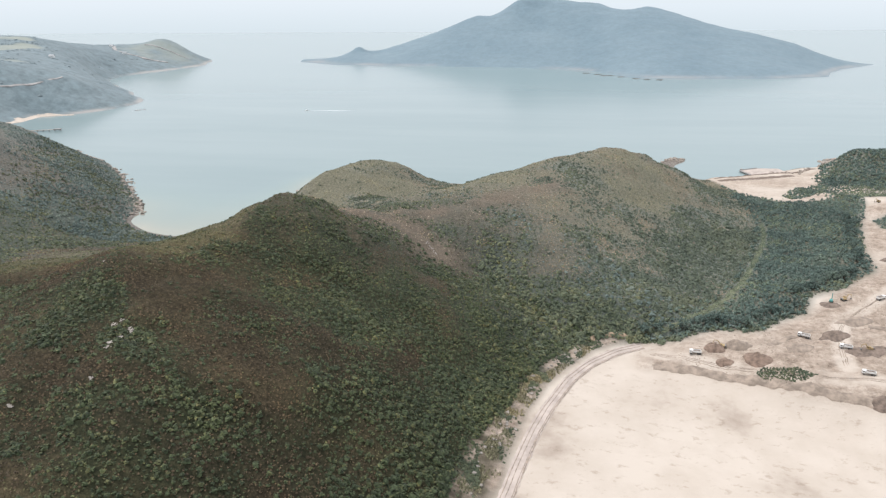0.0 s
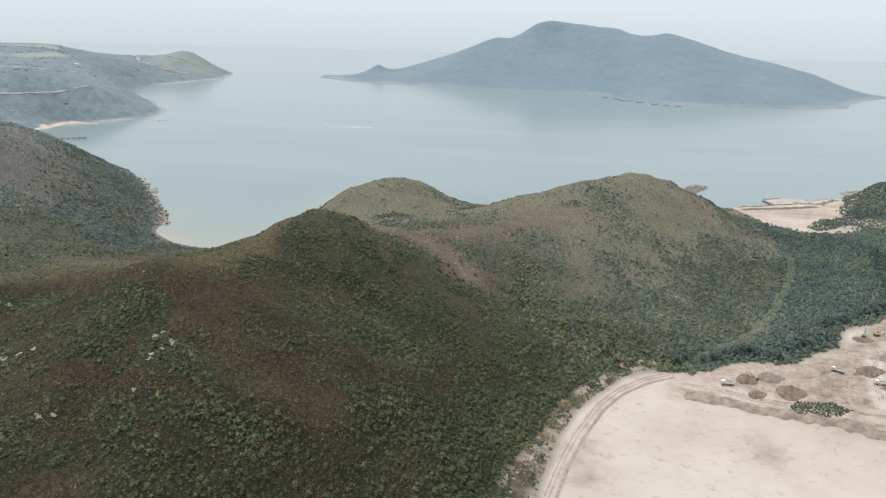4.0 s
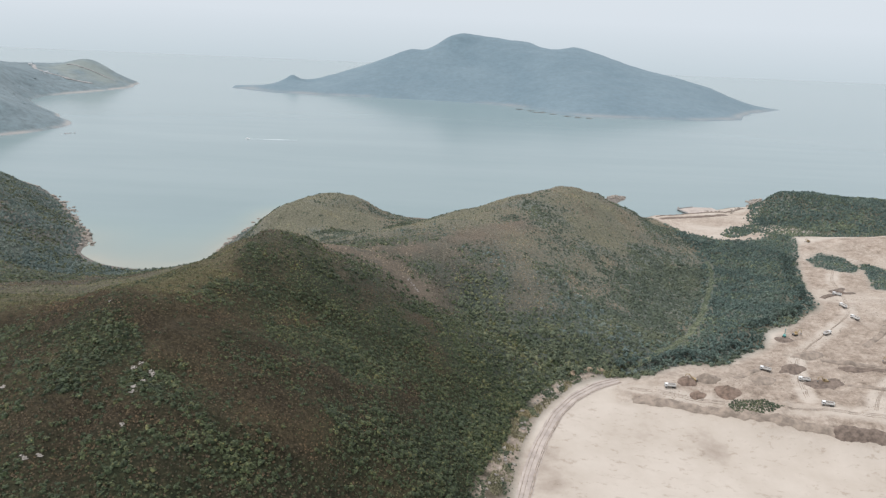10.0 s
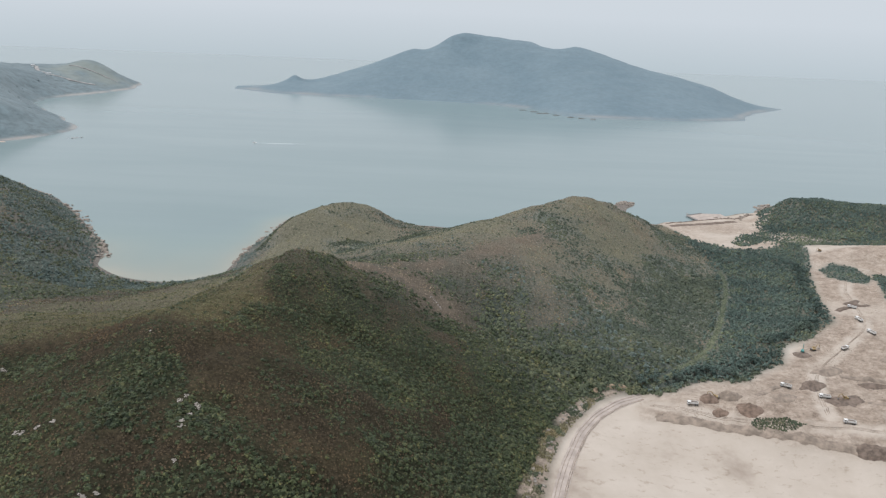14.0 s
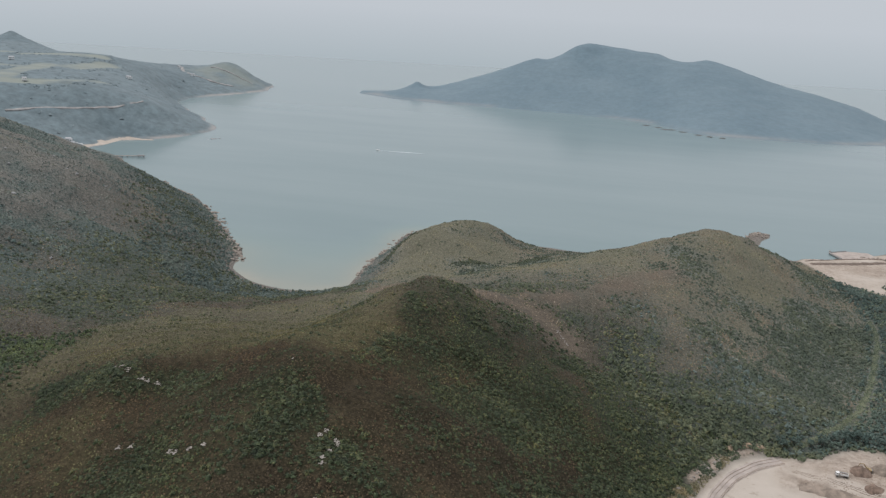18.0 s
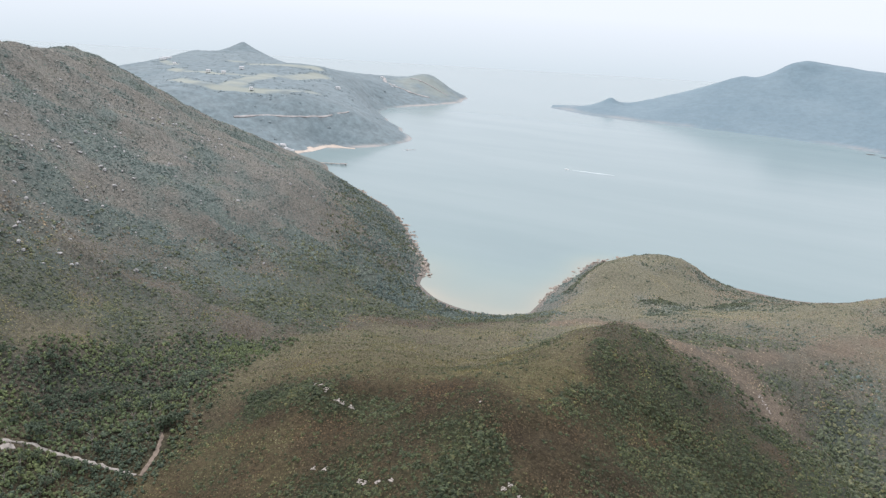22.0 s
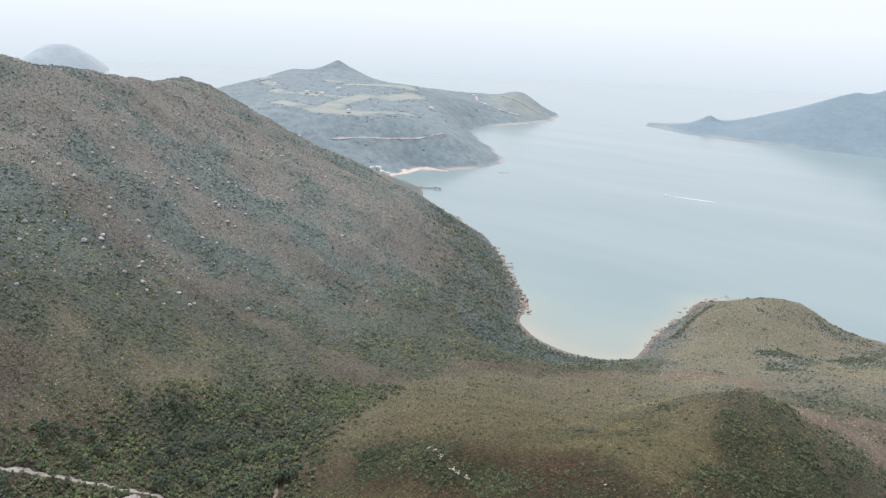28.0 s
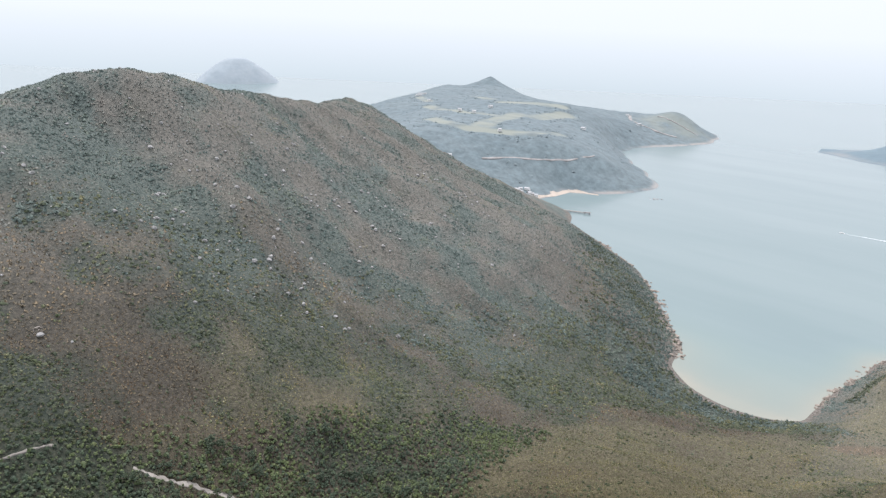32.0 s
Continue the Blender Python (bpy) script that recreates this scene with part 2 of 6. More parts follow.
M_HEATH = leaf_material("dry_heath", (0.057, 0.038, 0.021), (0.082, 0.057, 0.033), (0.108, 0.078, 0.045), gloss=0.2)
# the same plants again, paler and bluer to paint in distance haze
M_SCRUB_HAZE_MID = leaf_material("hazed_slope_scrub", (0.059, 0.075, 0.050), (0.094, 0.109, 0.068), (0.150, 0.150, 0.085), gloss=0.2, speck=0.75)
M_HEATH_HAZE_MID = leaf_material("hazed_slope_heath", (0.094, 0.078, 0.055), (0.144, 0.114, 0.080), (0.199, 0.164, 0.110), gloss=0.2, speck=0.75)
M_SCRUB_HAZE_HIGH = leaf_material("hazed_mountain_scrub", (0.089, 0.119, 0.113), (0.116, 0.149, 0.139), (0.150, 0.178, 0.161), gloss=0.25, speck=0.5)
M_HEATH_HAZE_HIGH = leaf_material("hazed_mountain_heath", (0.106, 0.113, 0.105), (0.131, 0.138, 0.129), (0.160, 0.165, 0.154), gloss=0.25, speck=0.5)
# eastern hill copies of these plants, lightened to paint its haze
M_SCRUB_HAZE_EAST = leaf_material("hazed_east_scrub", (0.062, 0.078, 0.057), (0.078, 0.096, 0.069), (0.099, 0.113, 0.076), gloss=0.25, speck=0.55)
M_HEATH_HAZE_EAST = leaf_material("hazed_east_heath", (0.168, 0.136, 0.102), (0.203, 0.163, 0.121), (0.240, 0.193, 0.142), gloss=0.25, speck=0.55)
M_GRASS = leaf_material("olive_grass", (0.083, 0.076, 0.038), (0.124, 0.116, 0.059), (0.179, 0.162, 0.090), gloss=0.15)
# grass repeated in paler tones, haze painted in
M_GRASS_HAZE_MID = leaf_material("hazed_slope_grass", (0.109, 0.107, 0.063), (0.155, 0.150, 0.090), (0.211, 0.202, 0.127), gloss=0.15, speck=0.75)
M_GRASS_HAZE_HIGH = leaf_material("hazed_mountain_grass", (0.143, 0.144, 0.112), (0.176, 0.176, 0.136), (0.213, 0.209, 0.163), gloss=0.15, speck=0.5)
M_GRASS_HAZE_EAST = leaf_material("hazed_east_grass", (0.155, 0.149, 0.101), (0.188, 0.179, 0.123), (0.225, 0.211, 0.147), gloss=0.15, speck=0.55)
M_BARE = leaf_material("pinkish_dry_grass", (0.150, 0.118, 0.088), (0.211, 0.169, 0.129), (0.282, 0.233, 0.182), gloss=0.1)
# woodland greens raised and blued so the colour carries haze
M_WOOD_HAZED = leaf_material("hazed_woodland_leaves", (0.066, 0.099, 0.087), (0.086, 0.122, 0.108), (0.107, 0.144, 0.119), gloss=0.3)
M_WOOD_HAZED_LIGHT = leaf_material("hazed_light_leaves", (0.090, 0.114, 0.084), (0.122, 0.152, 0.103), (0.160, 0.181, 0.114), gloss=0.3)
M_THICKET = leaf_material("valley_thicket_leaves", (0.033, 0.051, 0.033), (0.057, 0.081, 0.049), (0.101, 0.122, 0.070), gloss=0.3, speck=0.75)
M_THICKET_LIGHT = leaf_material("pale_thicket_leaves", (0.048, 0.069, 0.031), (0.087, 0.115, 0.048), (0.136, 0.159, 0.071), gloss=0.3, speck=0.75)
M_BARK = plain("grey_bark", (0.16, 0.13, 0.10), 0.9)
M_ROCK = plain("pale_granite", (0.281, 0.255, 0.225), 0.85, 0, 0.3, 0.8)
M_BOULDER = plain("lichened_granite", (0.333, 0.330, 0.322), 0.9, 0, 0.3, 0.9)
M_ROCK_RED = plain("ruddy_shore_rock", (0.285, 0.247, 0.209), 0.85, 0, 0.35, 0.5)


# ---- heights ----
def lattice(x, y, size, seed):
    """Smooth value noise, 0 to 1."""
    r = np.random.RandomState(seed).rand(256, 256)
    u, v = x / size + 1000.37 + seed * 7.1, y / size + 1000.91 + seed * 3.7
    i, j = np.floor(u).astype(int), np.floor(v).astype(int)
    a, b = u - i, v - j
    a, b = a * a * (3 - 2 * a), b * b * (3 - 2 * b)
    i0, j0, i1, j1 = i % 256, j % 256, (i + 1) % 256, (j + 1) % 256
    return (r[i0, j0] * (1 - a) + r[i1, j0] * a) * (1 - b) + (r[i0, j1] * (1 - a) + r[i1, j1] * a) * b


def fbm(x, y, size, seed, octaves=4):
    out, amp, tot = 0, 1.0, 0.0
    for k in range(octaves):
        out = out + amp * lattice(x, y, size / 2**k, seed + k)
        tot += amp
        amp *= 0.5
    return out / tot


def along(line, step):
    """Points every step metres along a line of (x, y, z)."""
    out = []
    for a, b in zip(line, line[1:]):
        k = max(1, int(math.hypot(b[0] - a[0], b[1] - a[1]) / step))
        out += [tuple(p + (q - p) * i / k for p, q in zip(a, b)) for i in range(k)]
    return out + [line[-1]]


class Relief:
    """Heights spread between crest, valley and shore lines."""

    def __init__(self, lines, step, tension=0.0):
        pts = {}
        for line in lines:
            for p in along(line, step):
                pts[(round(p[0] / 6), round(p[1] / 6))] = p
        self.p = np.array(list(pts.values()), float)
        n = len(self.p)
        d = np.hypot(self.p[:, None, 0] - self.p[None, :, 0], self.p[:, None, 1] - self.p[None, :, 1])
        a = np.zeros((n + 3, n + 3))
        a[:n, :n] = -np.sqrt(d**2 + 64) - tension * np.eye(n)
        a[:n, n:] = np.c_[np.ones(n), self.p[:, :2] / 1000]
        a[n:, :n] = a[:n, n:].T
        self.w = np.linalg.solve(a, np.r_[self.p[:, 2], 0, 0, 0])

    def __call__(self, x, y):
        shape = np.shape(x)
        x, y = np.ravel(x).astype(float), np.ravel(y).astype(float)
        out = np.empty(len(x))
        n = len(self.p)
        for s in range(0, len(x), 20000):
            d = np.sqrt((x[s : s + 20000, None] - self.p[:, 0]) ** 2 + (y[s : s + 20000, None] - self.p[:, 1]) ** 2 + 64)
            out[s : s + 20000] = -d @ self.w[:n] + self.w[n] + self.w[n + 1] * x[s : s + 20000] / 1000 + self.w[n + 2] * y[s : s + 20000] / 1000
        return out.reshape(shape)


def inside(x, y, ring, soft=6.0):
    """1 inside a ring of (x, y), 0 outside, with a soft rim."""
    hit = np.zeros(np.shape(x), bool)
    far = np.full(np.shape(x), 1e9)
    for (ax, ay), (bx, by) in zip(ring, ring[1:] + ring[:1]):
        cross = (ay > y) != (by > y)
        hit ^= cross & (x < (bx - ax) * (y - ay) / (by - ay + 1e-9) + ax)
        t = np.clip(((x - ax) * (bx - ax) + (y - ay) * (by - ay)) / ((bx - ax) ** 2 + (by - ay) ** 2 + 1e-9), 0, 1)
        far = np.minimum(far, np.hypot(x - ax - t * (bx - ax), y - ay - t * (by - ay)))
    return np.clip(0.5 + np.where(hit, far, -far) / (2 * soft), 0, 1)


def near_line(x, y, line, width):
    """1 on a line of (x, y), falling to 0 at the given width."""
    far = np.full(np.shape(x), 1e9)
    for a, b in zip(line, line[1:]):
        ax, ay, bx, by = a[0], a[1], b[0], b[1]
        t = np.clip(((x - ax) * (bx - ax) + (y - ay) * (by - ay)) / ((bx - ax) ** 2 + (by - ay) ** 2 + 1e-9), 0, 1)
        far = np.minimum(far, np.hypot(x - ax - t * (bx - ax), y - ay - t * (by - ay)))
    return np.clip(1 - far / width, 0, 1)


# the coast hill: crest from the near dome over the knob and saddle to the eastern top
CREST = [(-150, 60, 78), (-140, 180, 88), (-131, 246, 98), (-147, 318, 116), (-124, 405, 103), (-108, 488, 103), (-75, 522, 82), (-40, 554, 69), (18, 585, 74), (34, 612, 73), (86, 720, 79), (148, 815, 76), (198, 832, 68), (250, 860, 40), (290, 900, 12)]
WEST_SHOULDER = [(-147, 318, 114), (-208, 317, 95), (-245, 317, 99), (-285, 300, 74), (-318, 252, 54)]
SPUR = [(-131, 246, 98), (-82, 249, 93), (-34, 279, 67), (-5, 300, 45), (29, 338, 24), (60, 352, 9)]
EAST_FOOT = [(20, 250, 12), (45, 310, 9), (72, 388, 9), (97, 448, 11), (116, 480, 18), (158, 505, 24), (215, 575, 15), (262, 650, 13), (296, 702, 13), (310, 780, 12), (312, 860, 10), (300, 930, 6)]
EAST_FLANK = [(-90, 294, 95), (-39, 310, 71), (-7, 411, 48), (44, 512, 31), (77, 559, 54), (143, 639, 51)]
EAST_GULLY = [(-72, 381, 81), (-40, 440, 62), (-6, 510, 55), (20, 470, 40), (80, 470, 16)]
NORTH_HILL = [(-178, 800, 42), (-166, 842, 42), (-130, 872, 43), (-106, 905, 32), (-100, 940, 12)]
BACK_VALLEY = [(-210, 700, 16), (-184, 704, 26), (-92, 748, 30), (-75, 763, 22), (-25, 800, 33), (10, 802, 34), (43, 800, 42), (96, 790, 60)]
BACK_SLOPE = [(-75, 850, 24), (-55, 880, 9), (30, 880, 8), (80, 890, 14), (130, 920, 20)]
KNOB_GULLY = [(-140, 555, 58), (-165, 610, 42), (-188, 660, 30)]
WEST_SLOPE = [(-189, 533, 50), (-205, 427, 70), (-265, 439, 68), (-321, 426, 59), (-355, 324, 67)]
WEST_VALLEY = [(-300, 650, 6), (-300, 560, 30), (-345, 480, 46), (-365, 380, 58), (-362, 290, 62), (-330, 255, 58), (-300, 200, 56), (-250, 120, 62)]
BAY_SHORE = [(-813, 1165, 0), (-690, 1085, 0), (-576, 1001, 0), (-503, 916, 0), (-440, 835, 0), (-403, 790, 0), (-384, 726, 0), (-350, 695, 0), (-310, 682, 0), (-265, 690, 0), (-242, 711, 0), (-238, 789, 0), (-226, 869, 0), (-222, 923, 0), (-188, 958, 0), (-110, 965, 0), (-50, 938, 0), (10, 928, 0), (80, 940, 0), (180, 985, 0), (262, 1035, 0), (270, 1098, 0), (288, 1126, 0), (306, 1120, 0), (302, 1098, 0), (280, 1058, 0), (285, 1020, 0), (310, 991, 0)]
BAY_BED = [(-750, 1200, -14), (-560, 1070, -14), (-430, 930, -12), (-330, 800, -8), (-300, 730, -4), (-290, 900, -12), (-250, 1040, -14), (-170, 1010, -12), (-60, 990, -12), (40, 980, -12), (140, 1020, -12), (220, 1090, -14), (300, 1185, -12), (380, 1150, -12), (420, 1075, -6), (365, 1035, -5), (325, 1075, -8), (312, 1040, -5)]
# the great hill over the bay
GREAT_CREST = [(-690, -100, 150), (-700, 20, 184), (-728, 110, 214), (-742, 152, 237), (-780, 209, 268), (-795, 264, 287), (-800, 322, 295), (-835, 408, 280), (-845, 490, 255), (-857, 555, 250), (-915, 640, 229), (-1000, 745, 219), (-1060, 814, 228), (-1072, 880, 198), (-1000, 930, 156), (-940, 965, 115), (-890, 1040, 75), (-850, 1120, 42)]
GREAT_FLANK = [(-776, 270, 266), (-680, 300, 212), (-627, 337, 185), (-573, 374, 128), (-503, 418, 86), (-417, 412, 58)]
GREAT_FLANK_B = [(-835, 530, 238), (-680, 506, 169), (-616, 509, 139), (-485, 527, 74), (-393, 625, 24)]
GREAT_FLANK_C = [(-1060, 830, 220), (-900, 760, 200), (-768, 725, 158), (-575, 730, 94), (-495, 713, 49), (-440, 760, 20)]
GREAT_SHOULDER = [(-940, 850, 167), (-825, 850, 128), (-740, 860, 104), (-690, 930, 72), (-627, 950, 42), (-545, 915, 22)]
GREAT_SOUTH = [(-742, 152, 248), (-650, 150, 205), (-568, 139, 170), (-472, 134, 122), (-430, 142, 104), (-400, 150, 92)]
GREAT_FOOT = [(-434, 311, 80), (-415, 246, 79), (-385, 214, 76), (-400, 180, 84), (-398, 130, 94), (-340, 40, 98), (-330, 0, 98), (-300, -80, 98)]
CIRCLE_PAD = [(-442, 55, 112), (-415, 82, 109), (-388, 55, 105), (-415, 28, 108), (-415, 55, 108.5)]
GREAT_BACK = [(-1000, 100, 120), (-1080, 350, 130), (-1180, 560, 110), (-1260, 800, 110), (-1230, 980, 110), (-1150, 1080, 60)]
# the levelled fill and the terrace over it
PLAIN = [(60, 130, 9), (70, 250, 9), (80, 344, 9), (100, 410, 9), (122, 440, 9), (133, 424, 9), (160, 423, 9), (188, 413, 9), (209, 401, 9), (232, 393, 9), (254, 386, 9), (284, 375, 9), (370, 345, 9), (520, 310, 9), (740, 290, 9)]
PLAIN_SOUTH = [(140, 120, 9), (180, 300, 9), (300, 230, 9), (500, 150, 9), (740, 60, 9)]
TERRACE = [(150, 455, 10), (146, 437, 10), (169, 434, 12), (197, 425, 14), (219, 415, 17), (242, 407, 18), (269, 400, 19), (290, 394, 20), (370, 365, 20), (520, 338, 22), (740, 318, 24)]
TERRACE_IN = [(178, 444, 16), (199, 470, 18), (217, 450, 20), (273, 425, 22), (268, 500, 25), (300, 480, 25), (348, 497, 28), (345, 550, 31), (353, 600, 28), (433, 758, 24), (465, 723, 24), (600, 600, 30), (740, 560, 32)]
WOOD_EDGE = [(200, 500, 16), (262, 512, 24), (330, 570, 28), (340, 640, 22), (360, 700, 20), (380, 780, 20), (406, 860, 19), (390, 905, 8), (340, 940, 5)]
UPPER_LOW = [(484, 768, 22), (525, 748, 22), (620, 735, 23), (760, 730, 24)]
UPPER_BENCH = [(486, 782, 30), (527, 762, 30), (620, 750, 32), (760, 745, 33), (760, 800, 33), (560, 830, 29), (500, 820, 27)]
QUAY_MID = [(345, 905, 6), (385, 925, 5), (400, 965, 4), (440, 1000, 4), (470, 1040, 4), (440, 950, 5), (400, 870, 10), (445, 880, 11), (490, 890, 13)]
QUAY = [(322, 965, 4), (330, 985, 4), (380, 1010, 3), (440, 1040, 3), (505, 1085, 3), (450, 990, 4), (400, 930, 5)]
EAST_KNOLL = [(470, 985, 16), (505, 1020, 40), (570, 1040, 34), (640, 1010, 37), (700, 1000, 34), (760, 985, 30)]
KNOLL_FOOT = [(430, 930, 8), (480, 880, 14), (560, 850, 22), (660, 820, 24), (760, 800, 25)]
KNOLL_SHORE = [(505, 1090, 0), (520, 1130, 0), (580, 1150, 0), (680, 1140, 0), (760, 1110, 0)]
KNOLL_BED = [(480, 1130, -8), (540, 1200, -12), (760, 1190, -12)]

NEAR_LINES = [CREST, WEST_SHOULDER, SPUR, EAST_FOOT, EAST_FLANK, EAST_GULLY, NORTH_HILL, BACK_VALLEY, BACK_SLOPE, KNOB_GULLY, WEST_SLOPE, WEST_VALLEY, BAY_SHORE, BAY_BED,
              GREAT_CREST, GREAT_FLANK, GREAT_FLANK_B, GREAT_FLANK_C, GREAT_SHOULDER, GREAT_SOUTH, GREAT_FOOT, CIRCLE_PAD, GREAT_BACK,
              PLAIN, PLAIN_SOUTH, TERRACE, TERRACE_IN, WOOD_EDGE, UPPER_LOW, UPPER_BENCH, QUAY_MID, QUAY, EAST_KNOLL, KNOLL_FOOT, KNOLL_SHORE, KNOLL_BED]
FILL_RING = [(0, 180), (44, 270), (55, 312), (60, 345), (66, 371), (78, 402), (93, 427), (111, 450), (124, 458), (136, 462), (145, 463), (169, 461), (199, 476), (225, 468), (248, 487), (267, 495), (279, 524), (303, 535), (326, 553), (348, 573), (360, 621), (383, 681), (402, 726), (416, 758), (434, 798), (447, 840), (480, 852), (560, 845), (800, 820), (800, -220), (0, -220)]
QUAY_RING = [(318, 958), (326, 908), (338, 882), (355, 865), (372, 832), (400, 828), (436, 846), (462, 885), (484, 872), (500, 890), (480, 915), (455, 936), (462, 971), (480, 1010), (520, 1075), (505, 1092), (455, 1062), (400, 1040), (330, 1012), (312, 985)]
BENCH_RING = [(140, 430), (169, 428), (197, 418), (219, 409), (254, 395), (284, 385), (370, 355), (520, 332), (800, 305), (800, 820), (560, 845), (430, 794), (402, 726), (360, 621), (348, 573), (303, 535), (267, 495), (225, 468), (199, 476), (169, 461), (145, 463)]
near_relief = Relief(NEAR_LINES, 28)


def near_height(x, y):
    h = near_relief(x, y)
    spit = inside(x, y, [(262, 1062), (280, 1125), (335, 1125), (335, 1040), (290, 1036)], 7)
    h = np.where(h > 3, h * (1 - spit) + spit * (3 + 0.12 * (h - 3)), h)
    flat = np.maximum(inside(x, y, FILL_RING, 10), inside(x, y, QUAY_RING, 10))
    rough = np.clip(h / 25, 0, 1) * (1 - flat)
    h = h + rough * (9 * (fbm(x, y, 90, 11) - 0.5) + 7 * (fbm(x, y, 26, 21, 3) - 0.5) + 6 * (x > -120) * (y < 660) * (0.5 - np.abs(2 * fbm(x / 3.5, y, 40, 47, 3) - 1)))
    u, v = 0.96 * x + 0.28 * y, -0.28 * x + 0.96 * y
    high = np.clip((-x - 400) / 100, 0, 1) * np.clip((h - 20) / 60, 0, 1) * np.clip((300 - h) / 60, 0, 1)
    h = h + high * 27 * (0.28 - np.abs(2 * fbm(u / 4.5, v, 75, 45, 3) - 1))
    bench = inside(x, y, BENCH_RING, 8)
    banks = 1 - np.abs(2 * fbm(0.45 * x + 0.2 * y, 0.9 * y - 0.3 * x, 20, 33, 3) - 1)
    return h + bench * (2.0 * (fbm(x, y, 38, 31, 4) - 0.5) + 1.2 * (fbm(x, y, 7, 37, 2) - 0.5) + 2.6 * np.clip(banks - 0.80, 0, 1) / 0.20 * fbm(x, y, 50, 35, 2)) + flat * 0.5 * (fbm(x, y, 12, 41, 3) - 0.5)


# ---- the land ----
def height_grid(x0, x1, y0, y1, step, height):
    xs, ys = np.arange(x0, x1 + step / 2, step), np.arange(y0, y1 + step / 2, step)
    gx, gy = np.meshgrid(xs, ys, indexing="ij")
    return xs, ys, gx, gy, height(gx, gy)


def grid_object(name, gx, gy, gz, mat, attributes, keep=None):
    nx, ny = gx.shape
    me = bpy.data.meshes.new(name)
    idx = np.arange(nx * ny).reshape(nx, ny)
    quads = np.stack([idx[:-1, :-1], idx[1:, :-1], idx[1:, 1:], idx[:-1, 1:]], -1).reshape(-1, 4)
    if keep is not None:
        k = keep.ravel()
        quads = quads[k[quads].any(1)]
    co = np.stack([gx, gy, gz], -1).reshape(-1, 3).astype(np.float32)
    me.vertices.add(len(co))
    me.vertices.foreach_set("co", co.ravel())
    me.loops.add(quads.size)
    me.loops.foreach_set("vertex_index", quads.ravel().astype(np.int32))
    me.polygons.add(len(quads))
    me.polygons.foreach_set("loop_start", np.arange(0, quads.size, 4, dtype=np.int32))
    me.update(calc_edges=True)
    for key, value in attributes.items():
        a = me.attributes.new(key, "FLOAT", "POINT")
        a.data.foreach_set("value", value.ravel().astype(np.float32))
    me.shade_smooth()
    me.materials.append(mat)
    return new(name, me)


NX = np.r_[np.arange(-1300, -340, 6.0), np.arange(-340, 30, 4.0), np.arange(30, 480, 2.0), np.arange(480, 785, 5.0)]
NY = np.r_[np.arange(-200, 200, 6.0), np.arange(200, 340, 4.0), np.arange(340, 620, 2.0), np.arange(620, 1245, 5.0)]
GX, GY = np.meshgrid(NX, NY, indexing="ij")
GZ = near_height(GX, GY)
MOUND_RING = [(409, 708), (413, 735), (440, 762), (466, 755), (458, 705), (436, 680)]
SHRUB_RING = [(470, 735), (488, 728), (486, 700), (452, 640), (436, 622), (424, 630), (440, 665)]
SAND = np.maximum(inside(GX, GY, FILL_RING, 5), inside(GX, GY, QUAY_RING, 4))
SAND *= 1 - np.maximum(inside(GX, GY, MOUND_RING, 4), inside(GX, GY, SHRUB_RING, 4))


def at_grid(field, x, y):
    i = np.clip(np.searchsorted(NX, x, "right") - 1, 0, len(NX) - 2)
    j = np.clip(np.searchsorted(NY, y, "right") - 1, 0, len(NY) - 2)
    a, b = np.clip((x - NX[i]) / (NX[i + 1] - NX[i]), 0, 1), np.clip((y - NY[j]) / (NY[j + 1] - NY[j]), 0, 1)
    return (field[i, j] * (1 - a) + field[i + 1, j] * a) * (1 - b) + (field[i, j + 1] * (1 - a) + field[i + 1, j + 1] * a) * b


SADDLE_RING = [(-640, 960), (-385, 720), (-240, 690), (-200, 560), (-330, 470), (-460, 560), (-560, 800)]


def distance_haze_part(x, y):
    """Haze painted into the hills: rises with distance from the viewpoint, less over the saddle."""
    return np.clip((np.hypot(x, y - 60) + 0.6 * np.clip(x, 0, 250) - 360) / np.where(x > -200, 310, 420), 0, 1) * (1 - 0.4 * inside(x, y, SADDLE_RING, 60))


GREEN_RINGS = [
    ([(-121, 464), (-97, 482), (-76, 472), (-45, 452), (-10, 428), (24, 404), (0, 370), (-40, 348), (-82, 338), (-106, 392)], 12, 0.75),
    ([(8, 290), (45, 330), (75, 400), (110, 460), (160, 500), (100, 515), (50, 500), (22, 455), (10, 390)], 14, 0.8),
    ([(-172, 312), (-140, 322), (-126, 298), (-132, 258), (-152, 258), (-155, 290)], 7, 0.8),
    ([(-304, 321), (-285, 333), (-247, 315), (-256, 302), (-287, 306)], 5, 0.9),
    ([(-136, 747), (-92, 768), (-66, 780), (-84, 700), (-112, 680)], 8, 0.8),
    ([(-67, 272), (-38, 306), (0, 342), (40, 356), (28, 300), (-46, 225)], 16, 0.3),
    ([(-530, 520), (-500, 620), (-460, 760), (-400, 760), (-330, 670), (-335, 500), (-374, 420), (-410, 425), (-460, 468)], 30, 0.55),
    ([(-400, 640), (-350, 692), (-240, 692), (-212, 640), (-255, 592), (-330, 566), (-385, 560)], 14, 0.55),
    ([(309, 860), (300, 714), (272, 632), (217, 530), (165, 492), (125, 500), (160, 556), (195, 630), (235, 722)], 38, 0.75),
]
